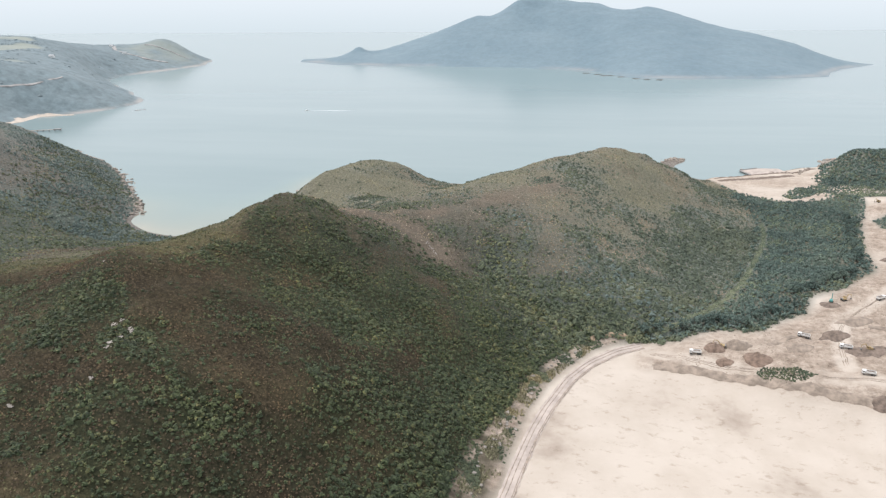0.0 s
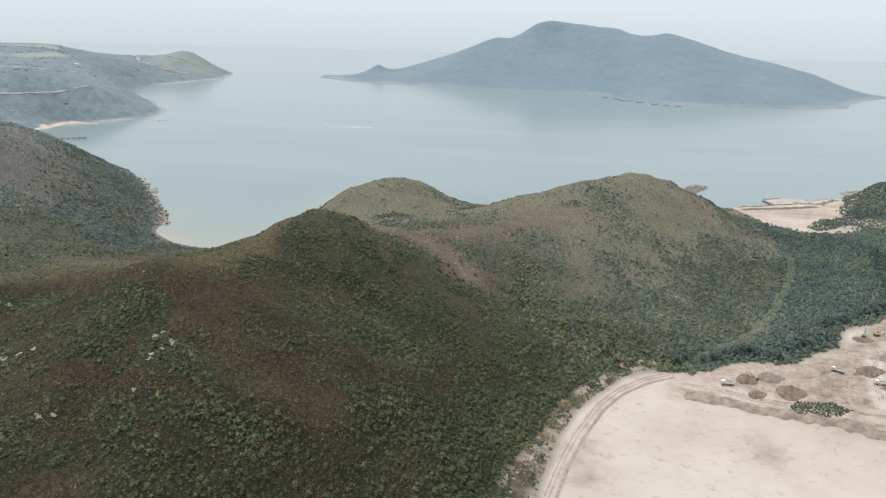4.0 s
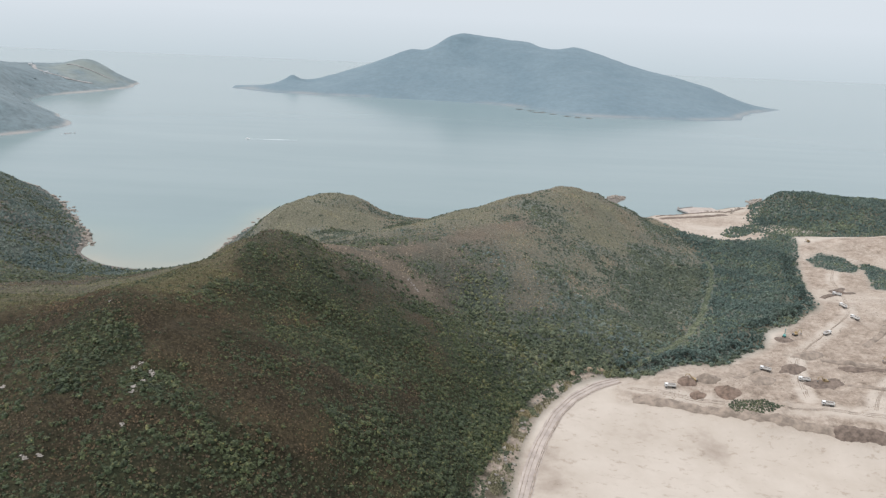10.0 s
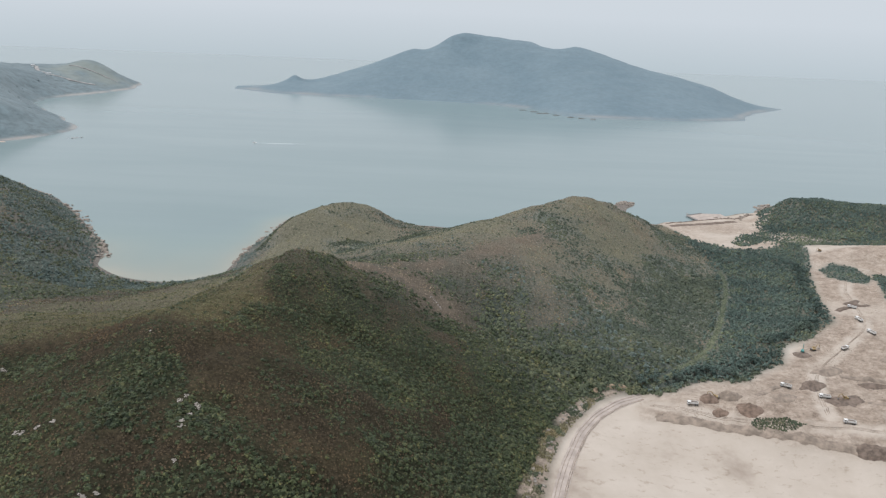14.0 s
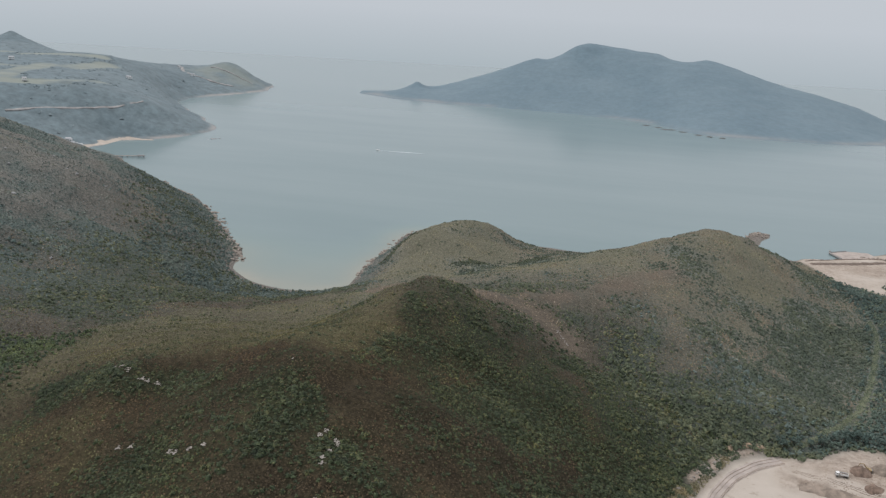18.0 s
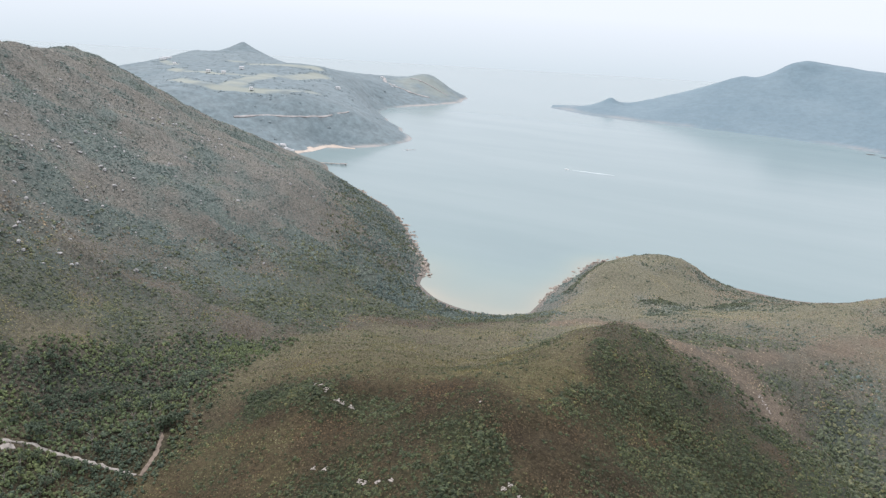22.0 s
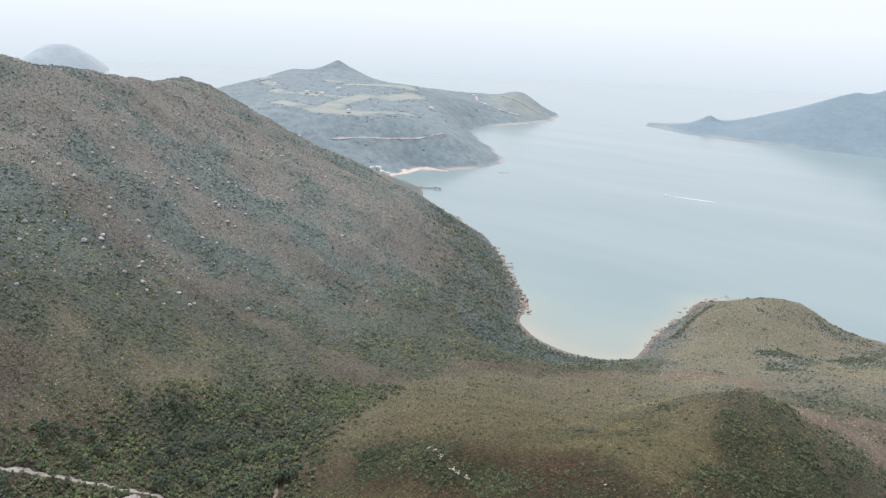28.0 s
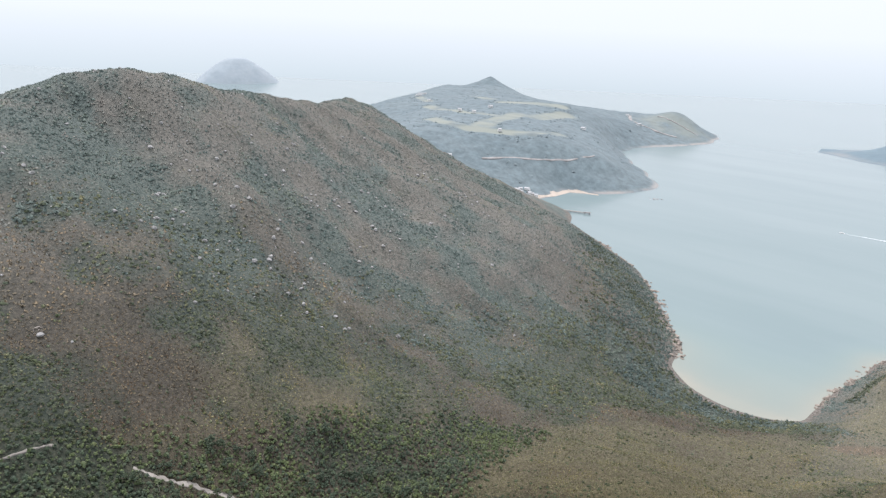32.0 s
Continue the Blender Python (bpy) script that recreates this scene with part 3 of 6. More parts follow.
TAN_RINGS = [
    ([(-330, 300), (-352, 385), (-352, 470), (-310, 548), (-225, 610), (-150, 650), (-112, 610), (-150, 540), (-124, 425), (-112, 391), (-140, 352), (-206, 345), (-256, 338), (-305, 334)], 14, 0.85),
    ([(60, 600), (120, 740), (150, 830), (196, 842), (214, 720), (140, 580), (80, 558)], 22, 0.6),
    ([(-215, 680), (-190, 900), (-110, 930), (-60, 790), (20, 760), (90, 740), (40, 640), (-60, 600), (-150, 650)], 22, 0.7),
    ([(-515, 225), (-522, 320), (-495, 385), (-418, 405), (-396, 363), (-436, 286), (-462, 222)], 16, 0.65),
    ([(-330, 240), (-300, 300), (-230, 296), (-215, 230), (-280, 190)], 14, 0.5),
]


def cover(x, y, z):
    """Shares of green bushes and of olive grass; dry heath takes the rest."""
    u, v = 0.96 * x + 0.28 * y, -0.28 * x + 0.96 * y
    patch = 1.6 * (fbm(x, y, 70, 51) - 0.5) + 1.8 * (fbm(x, y, 22, 57, 3) - 0.5)
    streak = np.where(x < -380, 0.06 + 2.3 * (fbm(u / 4.5, v, 55, 55, 3) - 0.5), 0)
    foot = 0.55 * np.clip((x + 40) / 80, 0, 1) * np.clip((45 - z) / 35, 0, 1) * (y < 640)
    tan = np.zeros(np.shape(x))
    for ring, soft, amount in TAN_RINGS:
        tan = np.maximum(tan, amount * inside(x, y, ring, soft))
    green = 0.40 + patch + streak + foot - 0.42 * tan
    for ring, soft, amount in GREEN_RINGS:
        green = green + amount * inside(x, y, ring, soft)
    tan = tan + 1.4 * (fbm(x, y, 46, 53) - 0.5) + 0.12
    return np.clip(green, 0.11, 1), np.clip(tan, 0, 1)


PINK_LINE = [(-112, 500), (-75, 525), (-40, 530), (-6, 512)]
PINK_LINE_B = [(-40, 552), (10, 572), (46, 610), (88, 655)]
PINK_LINE_C = [(-188, 614), (-160, 632), (-116, 616)]
VERGE_RING = [(30, 285), (32, 306), (43, 339), (57, 373), (66, 403), (82, 431), (101, 454), (116, 464), (138, 466), (124, 458), (111, 450), (93, 427), (78, 402), (66, 371), (60, 345), (55, 312), (44, 270)]


def pink_part(x, y):
    p = np.maximum(near_line(x, y, PINK_LINE, 30), near_line(x, y, PINK_LINE_B, 24))
    return np.maximum(p, near_line(x, y, PINK_LINE_C, 16))


def east_haze_part(x, y):
    """Where the eastern hill gets its paler tone, with haze painted in."""
    return np.clip((x + 130 + 110 * np.clip((y - 520) / 90, 0, 1)) / 60, 0, 1) * np.clip((distance_haze_part(x, y) - 0.35) / 0.6, 0, 1)



shore_band = np.clip(1 - np.abs(GZ - 1.0) / 3.5, 0, 1) * (1 - SAND)
SITE_LANES = [[(150, 452), (172, 438), (205, 424), (240, 414), (275, 410), (312, 398), (400, 376), (520, 352)], [(266, 424), (268, 436), (272, 450), (277, 466), (285, 482), (302, 500), (335, 530), (356, 548), (368, 566), (378, 590), (388, 620), (402, 660), (425, 700), (475, 752)], [(300, 405), (312, 424), (330, 440), (352, 456), (375, 472), (400, 495), (430, 530), (470, 580)]]
bench_dirt = inside(GX, GY, BENCH_RING, 5) * np.clip(0.85 + 2.0 * (fbm(GX, GY, 45, 61) - 0.45), 0, 1)
bench_dirt = np.maximum(bench_dirt, 0.9 * np.clip(near_line(GX, GY, TERRACE, 9) * 1.5, 0, 1) * (GX > 150))
for line in SITE_LANES:
    bench_dirt = bench_dirt * (1 - np.clip(near_line(GX, GY, line, 8) * 2.2, 0, 1) * np.clip(1.6 * fbm(GX, GY, 11, 65, 3) - 0.1, 0, 0.8))
bench_dirt = np.maximum(bench_dirt, 0.75 * inside(GX, GY, QUAY_RING, 6) * np.clip(2.4 * fbm(GX / 3, GY, 30, 63) - 0.5, 0, 1)) * (1 - np.maximum(inside(GX, GY, MOUND_RING, 4), inside(GX, GY, SHRUB_RING, 4)))
verge = inside(GX, GY, VERGE_RING, 2.5)
bench_dirt = np.maximum(bench_dirt, verge * np.clip(2.6 * fbm(GX, GY, 9, 67, 3) - 0.75, 0, 1))
GREEN, TAN = cover(GX, GY, GZ)
ground = grid_object("ground", GX, GY, GZ, M_GROUND, {
    "sand": SAND,
    "dirt": bench_dirt,
    "shore": shore_band,
    "brown": 1 - GREEN,
    "tan": TAN * (1 - 0.8 * GREEN),
    "distance_haze": distance_haze_part(GX, GY),
    "east_haze": east_haze_part(GX, GY) * (1 - 0.7 * GREEN),
    "pink": np.clip(pink_part(GX, GY) * 1.7 * fbm(GX, GY, 22, 71), 0, 0.85),
})
tagged(ground, "scrub-covered coastal hills round a levelled sandy fill site", "ground", kind="structure")

# ---- the sea ----
sx = np.unique(np.r_[np.arange(-900, 900, 12), -np.geomspace(950, 9500, 20), np.geomspace(950, 9500, 20)])
sy = np.unique(np.r_[np.arange(640, 1300, 12), np.linspace(-6000, 640, 12), np.geomspace(1320, 9500, 24)])
wx, wy = np.meshgrid(sx, sy, indexing="ij")
bed = at_grid(GZ, np.clip(wx, -1290, 770), np.clip(wy, -190, 1230))
near_mask = (wx > -1290) & (wx < 770) & (wy < 1230)
bay = inside(wx, wy, [(-420, 640), (-200, 640), (-180, 1000), (-420, 1000)], 60)
shallow = np.where(near_mask, np.clip(1 + bed / 13.0, 0, 1), 0) * (0.08 + 0.92 * bay)
sea = grid_object("sea", wx, wy, 0 * wx, M_WATER, {"shallow": shallow})
tagged(sea, "calm grey-green sea reaching to a hazy horizon", "water", kind="structure")

# ---- land across the water ----
GOLF_SHORE = [(-860, 1180, 0), (-925, 1225, 0), (-985, 1262, 0), (-975, 1345, 0), (-985, 1400, 0), (-930, 1440, 0), (-903, 1480, 0), (-879, 1560, 0), (-876, 1642, 0), (-960, 1750, 0), (-1080, 1870, 0), (-1178, 1995, 0), (-1235, 2090, 0), (-1256, 2198, 0), (-1225, 2300, 0), (-1185, 2400, 0), (-1150, 2590, 0), (-1220, 2800, 0), (-1400, 3000, 0), (-1700, 3150, 0), (-2000, 3300, 0), (-2400, 3350, 0), (-2750, 3100, 0), (-2900, 2700, 0), (-2700, 2300, 0), (-2500, 1900, 0), (-2200, 1500, 0), (-1900, 1250, 0)]
GOLF_BED = [(-780, 1250, -12), (-880, 1350, -8), (-820, 1480, -14), (-800, 1650, -14), (-950, 1850, -14), (-1100, 2000, -14), (-1150, 2200, -12), (-1090, 2400, -14), (-1070, 2610, -14), (-1160, 2900, -14), (-1500, 3200, -14), (-2000, 3450, -14), (-2500, 3500, -14), (-2950, 3200, -14), (-3050, 2700, -14)]
GOLF_TOP = [(-1150, 1150, 40), (-1330, 1290, 105), (-1386, 1368, 118), (-1296, 1415, 110), (-1119, 1494, 100), (-1250, 1650, 108), (-1425, 1919, 116), (-1461, 2106, 122), (-1590, 2015, 130), (-1800, 2000, 118), (-2024, 1745, 101)]
GOLF_FACE = [(-1080, 1419, 62), (-1010, 1560, 62), (-1060, 1700, 55), (-1180, 1850, 62), (-1330, 2050, 80), (-1380, 2250, 72)]
GOLF_NECK = [(-1461, 2106, 122), (-1460, 2350, 84), (-1445, 2520, 64), (-1425, 2640, 66), (-1375, 2690, 86), (-1330, 2710, 80), (-1270, 2690, 48), (-1200, 2650, 10)]
GOLF_KNOLLS = [(-1800, 2000, 118), (-2150, 2150, 112), (-2300, 2420, 112), (-2480, 2560, 110), (-2440, 2700, 100), (-2450, 2851, 146), (-2420, 2960, 85), (-2250, 2950, 50)]
GOLF_MID = [(-2024, 1745, 101), (-2150, 2150, 110), (-1900, 2350, 98), (-1700, 2500, 80), (-1700, 2750, 55), (-2000, 2700, 70)]
golf_relief = Relief([GOLF_SHORE, GOLF_BED, GOLF_TOP, GOLF_FACE, GOLF_NECK, GOLF_KNOLLS, GOLF_MID], 90)


def golf_height(x, y):
    h = golf_relief(x, y)
    k = np.clip(h / 30, 0, 1)
    return h + k * (16 * (fbm(x, y, 170, 81) - 0.5) + 1.5 * (fbm(x, y, 28, 91, 3) - 0.5))


ISLE_SHORE = [(-825, 2740, 0), (-740, 2690, 0), (-659, 2638, 0), (-560, 2615, 0), (-484, 2599, 0), (-250, 2600, 0), (14, 2575, 0), (160, 2530, 0), (289, 2450, 0), (378, 2290, 0), (470, 2262, 0), (557, 2258, 0), (720, 2270, 0), (864, 2300, 0), (990, 2360, 0), (1040, 2480, 0), (1120, 2600, 0), (1252, 2728, 0), (1310, 2790, 0), (1200, 2950, 0), (1050, 3200, 0), (850, 3480, 0), (500, 3650, 0), (100, 3700, 0), (-300, 3550, 0), (-560, 3250, 0), (-720, 2980, 0), (-850, 2860, 0)]
ISLE_BED = [(-950, 2760, -16), (-700, 2570, -16), (-300, 2500, -16), (0, 2480, -16), (200, 2400, -16), (350, 2200, -16), (600, 2170, -16), (900, 2200, -16), (1100, 2400, -16), (1300, 2650, -16), (1420, 2820, -16), (1200, 3200, -16), (900, 3600, -16), (400, 3800, -16), (-300, 3700, -16), (-800, 3100, -16)]
ISLE_CREST = [(-781, 2850, 3), (-700, 2880, 12), (-655, 2895, 36), (-630, 2900, 52), (-605, 2905, 38), (-573, 2900, 20), (-515, 2920, 32), (-430, 3060, 62), (-283, 3100, 115), (-200, 3130, 152), (-163, 3130, 164), (-103, 3150, 160), (6, 3150, 218), (50, 3180, 230), (92, 3200, 232), (204, 3200, 217), (354, 3200, 211), (452, 3170, 174), (541, 3150, 200), (640, 3120, 173), (800, 3050, 119), (945, 2970, 95), (1065, 2900, 65), (1190, 2850, 16), (1270, 2790, 3)]
ISLE_SPURS = [(92, 3200, 230), (80, 2900, 110), (60, 2700, 45), (250, 2800, 95), (400, 2700, 85), (480, 2450, 45), (650, 2600, 75), (800, 2500, 45), (945, 2700, 60)]
isle_relief = Relief([ISLE_SHORE, ISLE_BED, ISLE_CREST, ISLE_SPURS], 80)


def isle_height(x, y):
    h = isle_relief(x, y)
    k = np.clip(h / 40, 0, 1)
    return h + k * (15 * (fbm(x, y, 260, 101) - 0.5) + 5 * (fbm(x, y, 40, 111, 3) - 0.5))


_, _, hx, hy, hz = height_grid(-3050, -780, 1130, 3480, 7, golf_height)
TURF_LINES = [
    ([(-1483, 1449), (-1385, 1393), (-1301, 1401), (-1241, 1445), (-1168, 1492), (-1164, 1610)], 24),
    ([(-1291, 1435), (-1336, 1533), (-1356, 1605), (-1399, 1738)], 30),
    ([(-1347, 1754), (-1373, 1877), (-1384, 1970)], 34),
    ([(-1776, 1729), (-1626, 1655), (-1526, 1625), (-1471, 1639), (-1417, 1641)], 20),
    ([(-1620, 1950), (-1580, 1967), (-1534, 2001), (-1466, 2037)], 40),
    ([(-1900, 2120), (-1780, 2060)], 30),
    ([(-2060, 1960), (-1960, 1880), (-1877, 1834)], 18),
]
CUT_LINES = [[(-1165, 1287), (-1144, 1334), (-1115, 1363), (-1083, 1410), (-1063, 1429), (-1046, 1476), (-1027, 1519), (-1009, 1567)], [(-1476, 2560), (-1468, 2529), (-1401, 2442), (-1362, 2438), (-1315, 2436), (-1277, 2451), (-1227, 2485)], [(-1396, 2610), (-1300, 2600), (-1200, 2600)]]
turf = np.zeros_like(hx)
for line, wide in TURF_LINES:
    turf = np.maximum(turf, np.clip(near_line(hx, hy, line, wide * 1.5) * 3.0 - 0.6, 0, 1))
turf = np.clip(turf * (2.4 * fbm(hx, hy, 60, 121) - 0.2), 0, 1)
turf = np.maximum(turf, 0.6 * inside(hx, hy, [(-1440, 2510), (-1420, 2640), (-1366, 2690), (-1290, 2720), (-1190, 2670), (-1190, 2560), (-1227, 2485), (-1300, 2451)], 30) * np.clip(2.2 * fbm(hx, hy, 60, 125) - 0.3, 0, 1))
golf_rock = np.clip(1 - np.abs(hz - 1.5) / 3, 0, 1) * np.clip(4.5 * fbm(hx, hy, 70, 123) - 1.4, 0.2, 1)
hz = hz + np.clip(hz / 8, 0, 1) * (1 - turf) * (5.0 * (fbm(hx, hy, 26, 127, 2) - 0.5) + 1.5)
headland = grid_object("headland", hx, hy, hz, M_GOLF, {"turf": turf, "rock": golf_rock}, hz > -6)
tagged(headland, "hazy wooded headland with pale golf fairways across the bay", "headland", kind="structure")

_, _, ix, iy, iz = height_grid(-960, 1430, 2150, 3720, 14, isle_height)
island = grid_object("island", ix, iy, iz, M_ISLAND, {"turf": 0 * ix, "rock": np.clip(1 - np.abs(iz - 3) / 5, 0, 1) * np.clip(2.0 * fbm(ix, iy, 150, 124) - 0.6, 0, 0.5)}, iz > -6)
tagged(island, "large blue-grey hilly island across the channel in haze", "island", kind="structure")


def outlying(x0, y0, w, d, h, seed, name):
    def height(x, y):
        r = np.sqrt(((x - x0) / w) ** 2 + ((y - y0) / d) ** 2)
        return h * (np.clip(1.12 - r**1.5, -0.2, 1) + 0.22 * (fbm(x, y, w * 0.7, seed) - 0.5) * np.clip(1.6 - r, 0, 1))

    _, _, ox, oy, oz = height_grid(x0 - w * 1.2, x0 + w * 1.2, y0 - d * 1.2, y0 + d * 1.2, w / 24, height)
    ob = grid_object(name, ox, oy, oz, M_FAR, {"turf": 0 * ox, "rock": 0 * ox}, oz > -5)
    return tagged(ob, "small faint rounded islet far out in the haze", "islet", kind="structure")


outlying(-4200, 2433, 196, 250, 146, 131, "islet")


# ---- scrub ----
def bushes(count, sides, leaves, leaf, upright, seed):
    """A few unit bushes: an uneven leafy mass with separate leaf blades standing out of it. Vertices and triangles."""
    r = np.random.RandomState(seed)
    out = []
    for _ in range(count):
        v, f = [np.array([0.25 * r.randn(), 0.25 * r.randn(), 0.75 + 0.15 * r.rand()])], []
        for ring, (rad, up) in enumerate(((0.50, 0.58), (0.88, 0.0))):
            for k in range(sides):
                a = 2 * math.pi * (k + 0.5 * ring + 0.45 * (r.rand() - 0.5)) / sides
                q = rad * (0.72 + 0.56 * r.rand())
                v.append(np.array([q * math.cos(a), q * math.sin(a), up * (0.6 + 0.8 * r.rand()) - 0.1 * ring]))
        for k in range(sides):
            a, b = 1 + k, 1 + (k + 1) % sides
            c, d = a + sides, b + sides
            f += [(0, a, b), (a, c, b), (b, c, d)]
        for k in range(leaves):
            a, t = 2 * math.pi * (k + r.rand()) / leaves * 2.4, r.rand() ** 0.6
            up = math.sqrt(max(0.0, 1 - t * t))
            c = np.array([t * math.cos(a), t * math.sin(a), up * (0.75 + 0.35 * r.rand())]) * 0.98
            n = c / (np.linalg.norm(c) + 1e-6) + 0.55 * r.randn(3) + np.array([0, 0, 0.5])
            n /= np.linalg.norm(n)
            s = np.cross(n, r.randn(3))
            s /= np.linalg.norm(s)
            w = np.cross(n, s) * (1 - upright) + np.array([0, 0, upright])
            k0 = leaf * (0.7 + 0.6 * r.rand())
            i0 = len(v)
            v += [c - s * k0 * 0.55 - w * k0 * 0.5, c + s * k0 * 0.55 - w * k0 * 0.5, c + w * k0 * 0.9 + s * k0 * 0.2 * r.randn()]
            f.append((i0, i0 + 1, i0 + 2))
        out.append((np.array(v), np.array(f)))
    return out


def scatter(name, x, y, z, size, squash, mat, kinds, seed):
    """Many clumps joined into one mesh."""
    r = np.random.RandomState(seed)
    which = r.randint(0, len(kinds), len(x))
    vs, fs, base = [], [], 0
    for k, (v, f) in enumerate(kinds):
        m = np.nonzero(which == k)[0]
        if not len(m):
            continue
        t = r.rand(len(m)) * 2 * np.pi
        c, s = np.cos(t)[:, None], np.sin(t)[:, None]
        sz = size[m][:, None]
        wide = (0.8 + 0.4 * r.rand(len(m)))[:, None]
        px = (v[:, 0] * c * wide - v[:, 1] * s) * sz + x[m][:, None]
        py = (v[:, 0] * s * wide + v[:, 1] * c) * sz + y[m][:, None]
        pz = v[:, 2] * sz * squash[m][:, None] + z[m][:, None] - 0.12 * sz
        vs.append(np.stack([px, py, pz], -1).reshape(-1, 3))
        fs.append((f[None] + (base + np.arange(len(m)) * len(v))[:, None, None]).reshape(-1, 3))
        base += len(m) * len(v)
    vs, fs = np.concatenate(vs).astype(np.float32), np.concatenate(fs).astype(np.int32)
    me = bpy.data.meshes.new(name)
    me.vertices.add(len(vs))
    me.vertices.foreach_set("co", vs.ravel())
    me.loops.add(fs.size)
    me.loops.foreach_set("vertex_index", fs.ravel())
    me.polygons.add(len(fs))
    me.polygons.foreach_set("loop_start", np.arange(0, fs.size, 3, dtype=np.int32))
    me.update(calc_edges=True)
    me.materials.append(mat)
    return new(name, me)


WOOD_RING = [(150, 470), (160, 467), (172, 466), (200, 481), (226, 474), (246, 492), (264, 500), (277, 529), (300, 540), (322, 557), (344, 577), (356, 623), (379, 683), (398, 730), (412, 760), (430, 800), (440, 840), (401, 822), (370, 824), (345, 860), (328, 897), (322, 930), (320, 880), (318, 800), (312, 752), (292, 680), (262, 612), (222, 534), (196, 503), (160, 476)]
VALLEY_RING = [(-300, 120), (-300, 200), (-312, 262), (-330, 300), (-345, 360), (-350, 430), (-395, 400), (-425, 330), (-440, 280), (-440, 200), (-470, 120), (-470, 20), (-330, -60)]
KNOLL_RING = [(450, 975), (448, 942), (486, 922), (508, 892), (535, 875), (560, 884), (603, 902), (760, 880), (775, 1100), (600, 1140), (508, 1098), (470, 1012)]
COPSE_RING = [(377, 882), (413, 935), (441, 930), (432, 880), (400, 845), (378, 852)]
BRUSH_RING = [(402, 905), (440, 945), (462, 985), (500, 940), (520, 890), (505, 862), (470, 858), (440, 838), (412, 838), (418, 870)]
BAY_RING = [(-640, 960), (-500, 905), (-400, 790), (-385, 720), (-350, 685), (-240, 690), (-250, 650), (-330, 620), (-400, 610), (-460, 700), (-560, 860)]


def wooded(x, y):
    w = np.maximum(inside(x, y, WOOD_RING, 8), inside(x, y, VALLEY_RING, 14))
    return np.maximum(np.maximum(w, inside(x, y, KNOLL_RING, 8)), inside(x, y, BAY_RING, 10))


GRASS_TRACK = [(312, 752), (303, 714), (292, 680), (278, 648), (262, 612), (246, 578), (222, 534), (198, 505), (174, 481), (156, 470)]


def spread(x0, x1, y0, y1, gap, seed, on_fill=False):
    r = np.random.RandomState(seed)
    gx, gy = np.meshgrid(np.arange(x0, x1, gap), np.arange(y0, y1, gap), indexing="ij")
    x = gx.ravel() + (r.rand(gx.size) - 0.5) * gap * 1.5
    y = gy.ravel() + (r.rand(gx.size) - 0.5) * gap * 1.5
    z = at_grid(GZ, x, y)
    open_land = ((at_grid(SAND, x, y) < 0.4) | on_fill) & (z > 1.5) & (near_line(x, y, GRASS_TRACK, 6) < 0.4)
    return x[open_land], y[open_land], z[open_land], r


PATH_LINES = [[(-439, 159), (-418, 184), (-395, 209), (-373, 227), (-343, 240), (-316, 249)], [(-416, 78), (-408, 111), (-406, 143), (-398, 178), (-378, 209), (-373, 222)], [(-463, 55), (-460, 131)], [(-316, 249), (-329, 282)], [(-415, 55), (-415, 56)]]


def path_gap(x, y):
    g = np.zeros(np.shape(x))
    for line, w in zip(PATH_LINES, (1.6, 2.0, 1.2, 2.4, 26.0)):
        g = np.maximum(g, near_line(x, y, line, w))
    return g


OUTCROPS = [
    (-112, 270, [(-119, 276), (-117, 279), (-111, 275), (-110, 273), (-112, 268), (-113, 262), (-112, 258)], 0.9, 1, "pale bare granite streak on the brown hillside"),
    (-178, 260, [(-184, 260), (-181, 259), (-174, 260), (-168, 261)], 0.9, 2, "white bare rock patch on the dark slope"),
    (-246, 321, [(-254, 325), (-248, 321), (-241, 317)], 1.1, 3, "pale eroded rock scar on the ridge"),
    (-226, 313, [(-231, 313), (-227, 312), (-222, 313)], 1.1, 4, "pale eroded rock scar beside the ridge top"),
    (-210, 265, [(-213, 264), (-207, 265)], 0.8, 5, "small pale rock patch in dry heath"),
    (-133, 220, [(-135, 219), (-131, 222)], 0.8, 6, "small pale rock patch low on the slope"),
    (-108, 239, [(-108, 239)], 0.6, 8, "small pale rock knob on the slope"),
    (-150, 322, [(-150, 322)], 0.4, 9, "small white rock on the hill top"),
    (-8, 511, [(-4, 509), (-8, 513), (-12, 517)], 1.6, 10, "pinkish eroded rock on the bare spur"),
    (-776, 288, [(-776, 291), (-775, 285), (-768, 280), (-762, 292)], 4.0, 11, "broad grey granite slabs under the summit"),
    (-739, 253, [(-739, 253), (-745, 246)], 3.0, 12, "grey granite slabs on the upper slope"),
    (-537, 124, [(-537, 99), (-537, 120), (-537, 149)], 2.0, 13, "reddish bare soil and rock on the lower slope"),
    (-750, 178, [(-747, 173), (-762, 185), (-755, 176), (-742, 168)], 3.5, 15, "broad pale granite slabs on the ridge shoulder"),
    (-706, 170, [(-706, 170), (-700, 176)], 2.6, 16, "grey granite slabs below the ridge shoulder"),
    (-788, 446, [(-790, 450), (-786, 441)], 2.4, 17, "grey granite slabs under the ridge"),
    (-760, 495, [(-757, 496), (-766, 495), (-750, 490)], 3.2, 18, "scattered grey granite slabs on the mountain face"),
    (-861, 605, [(-861, 605), (-868, 612)], 2.4, 19, "pale granite slabs beside the ridge notch"),
    (-849, 548, [(-852, 552), (-846, 546)], 2.2, 14, "grey granite tor on the ridge notch"),
]


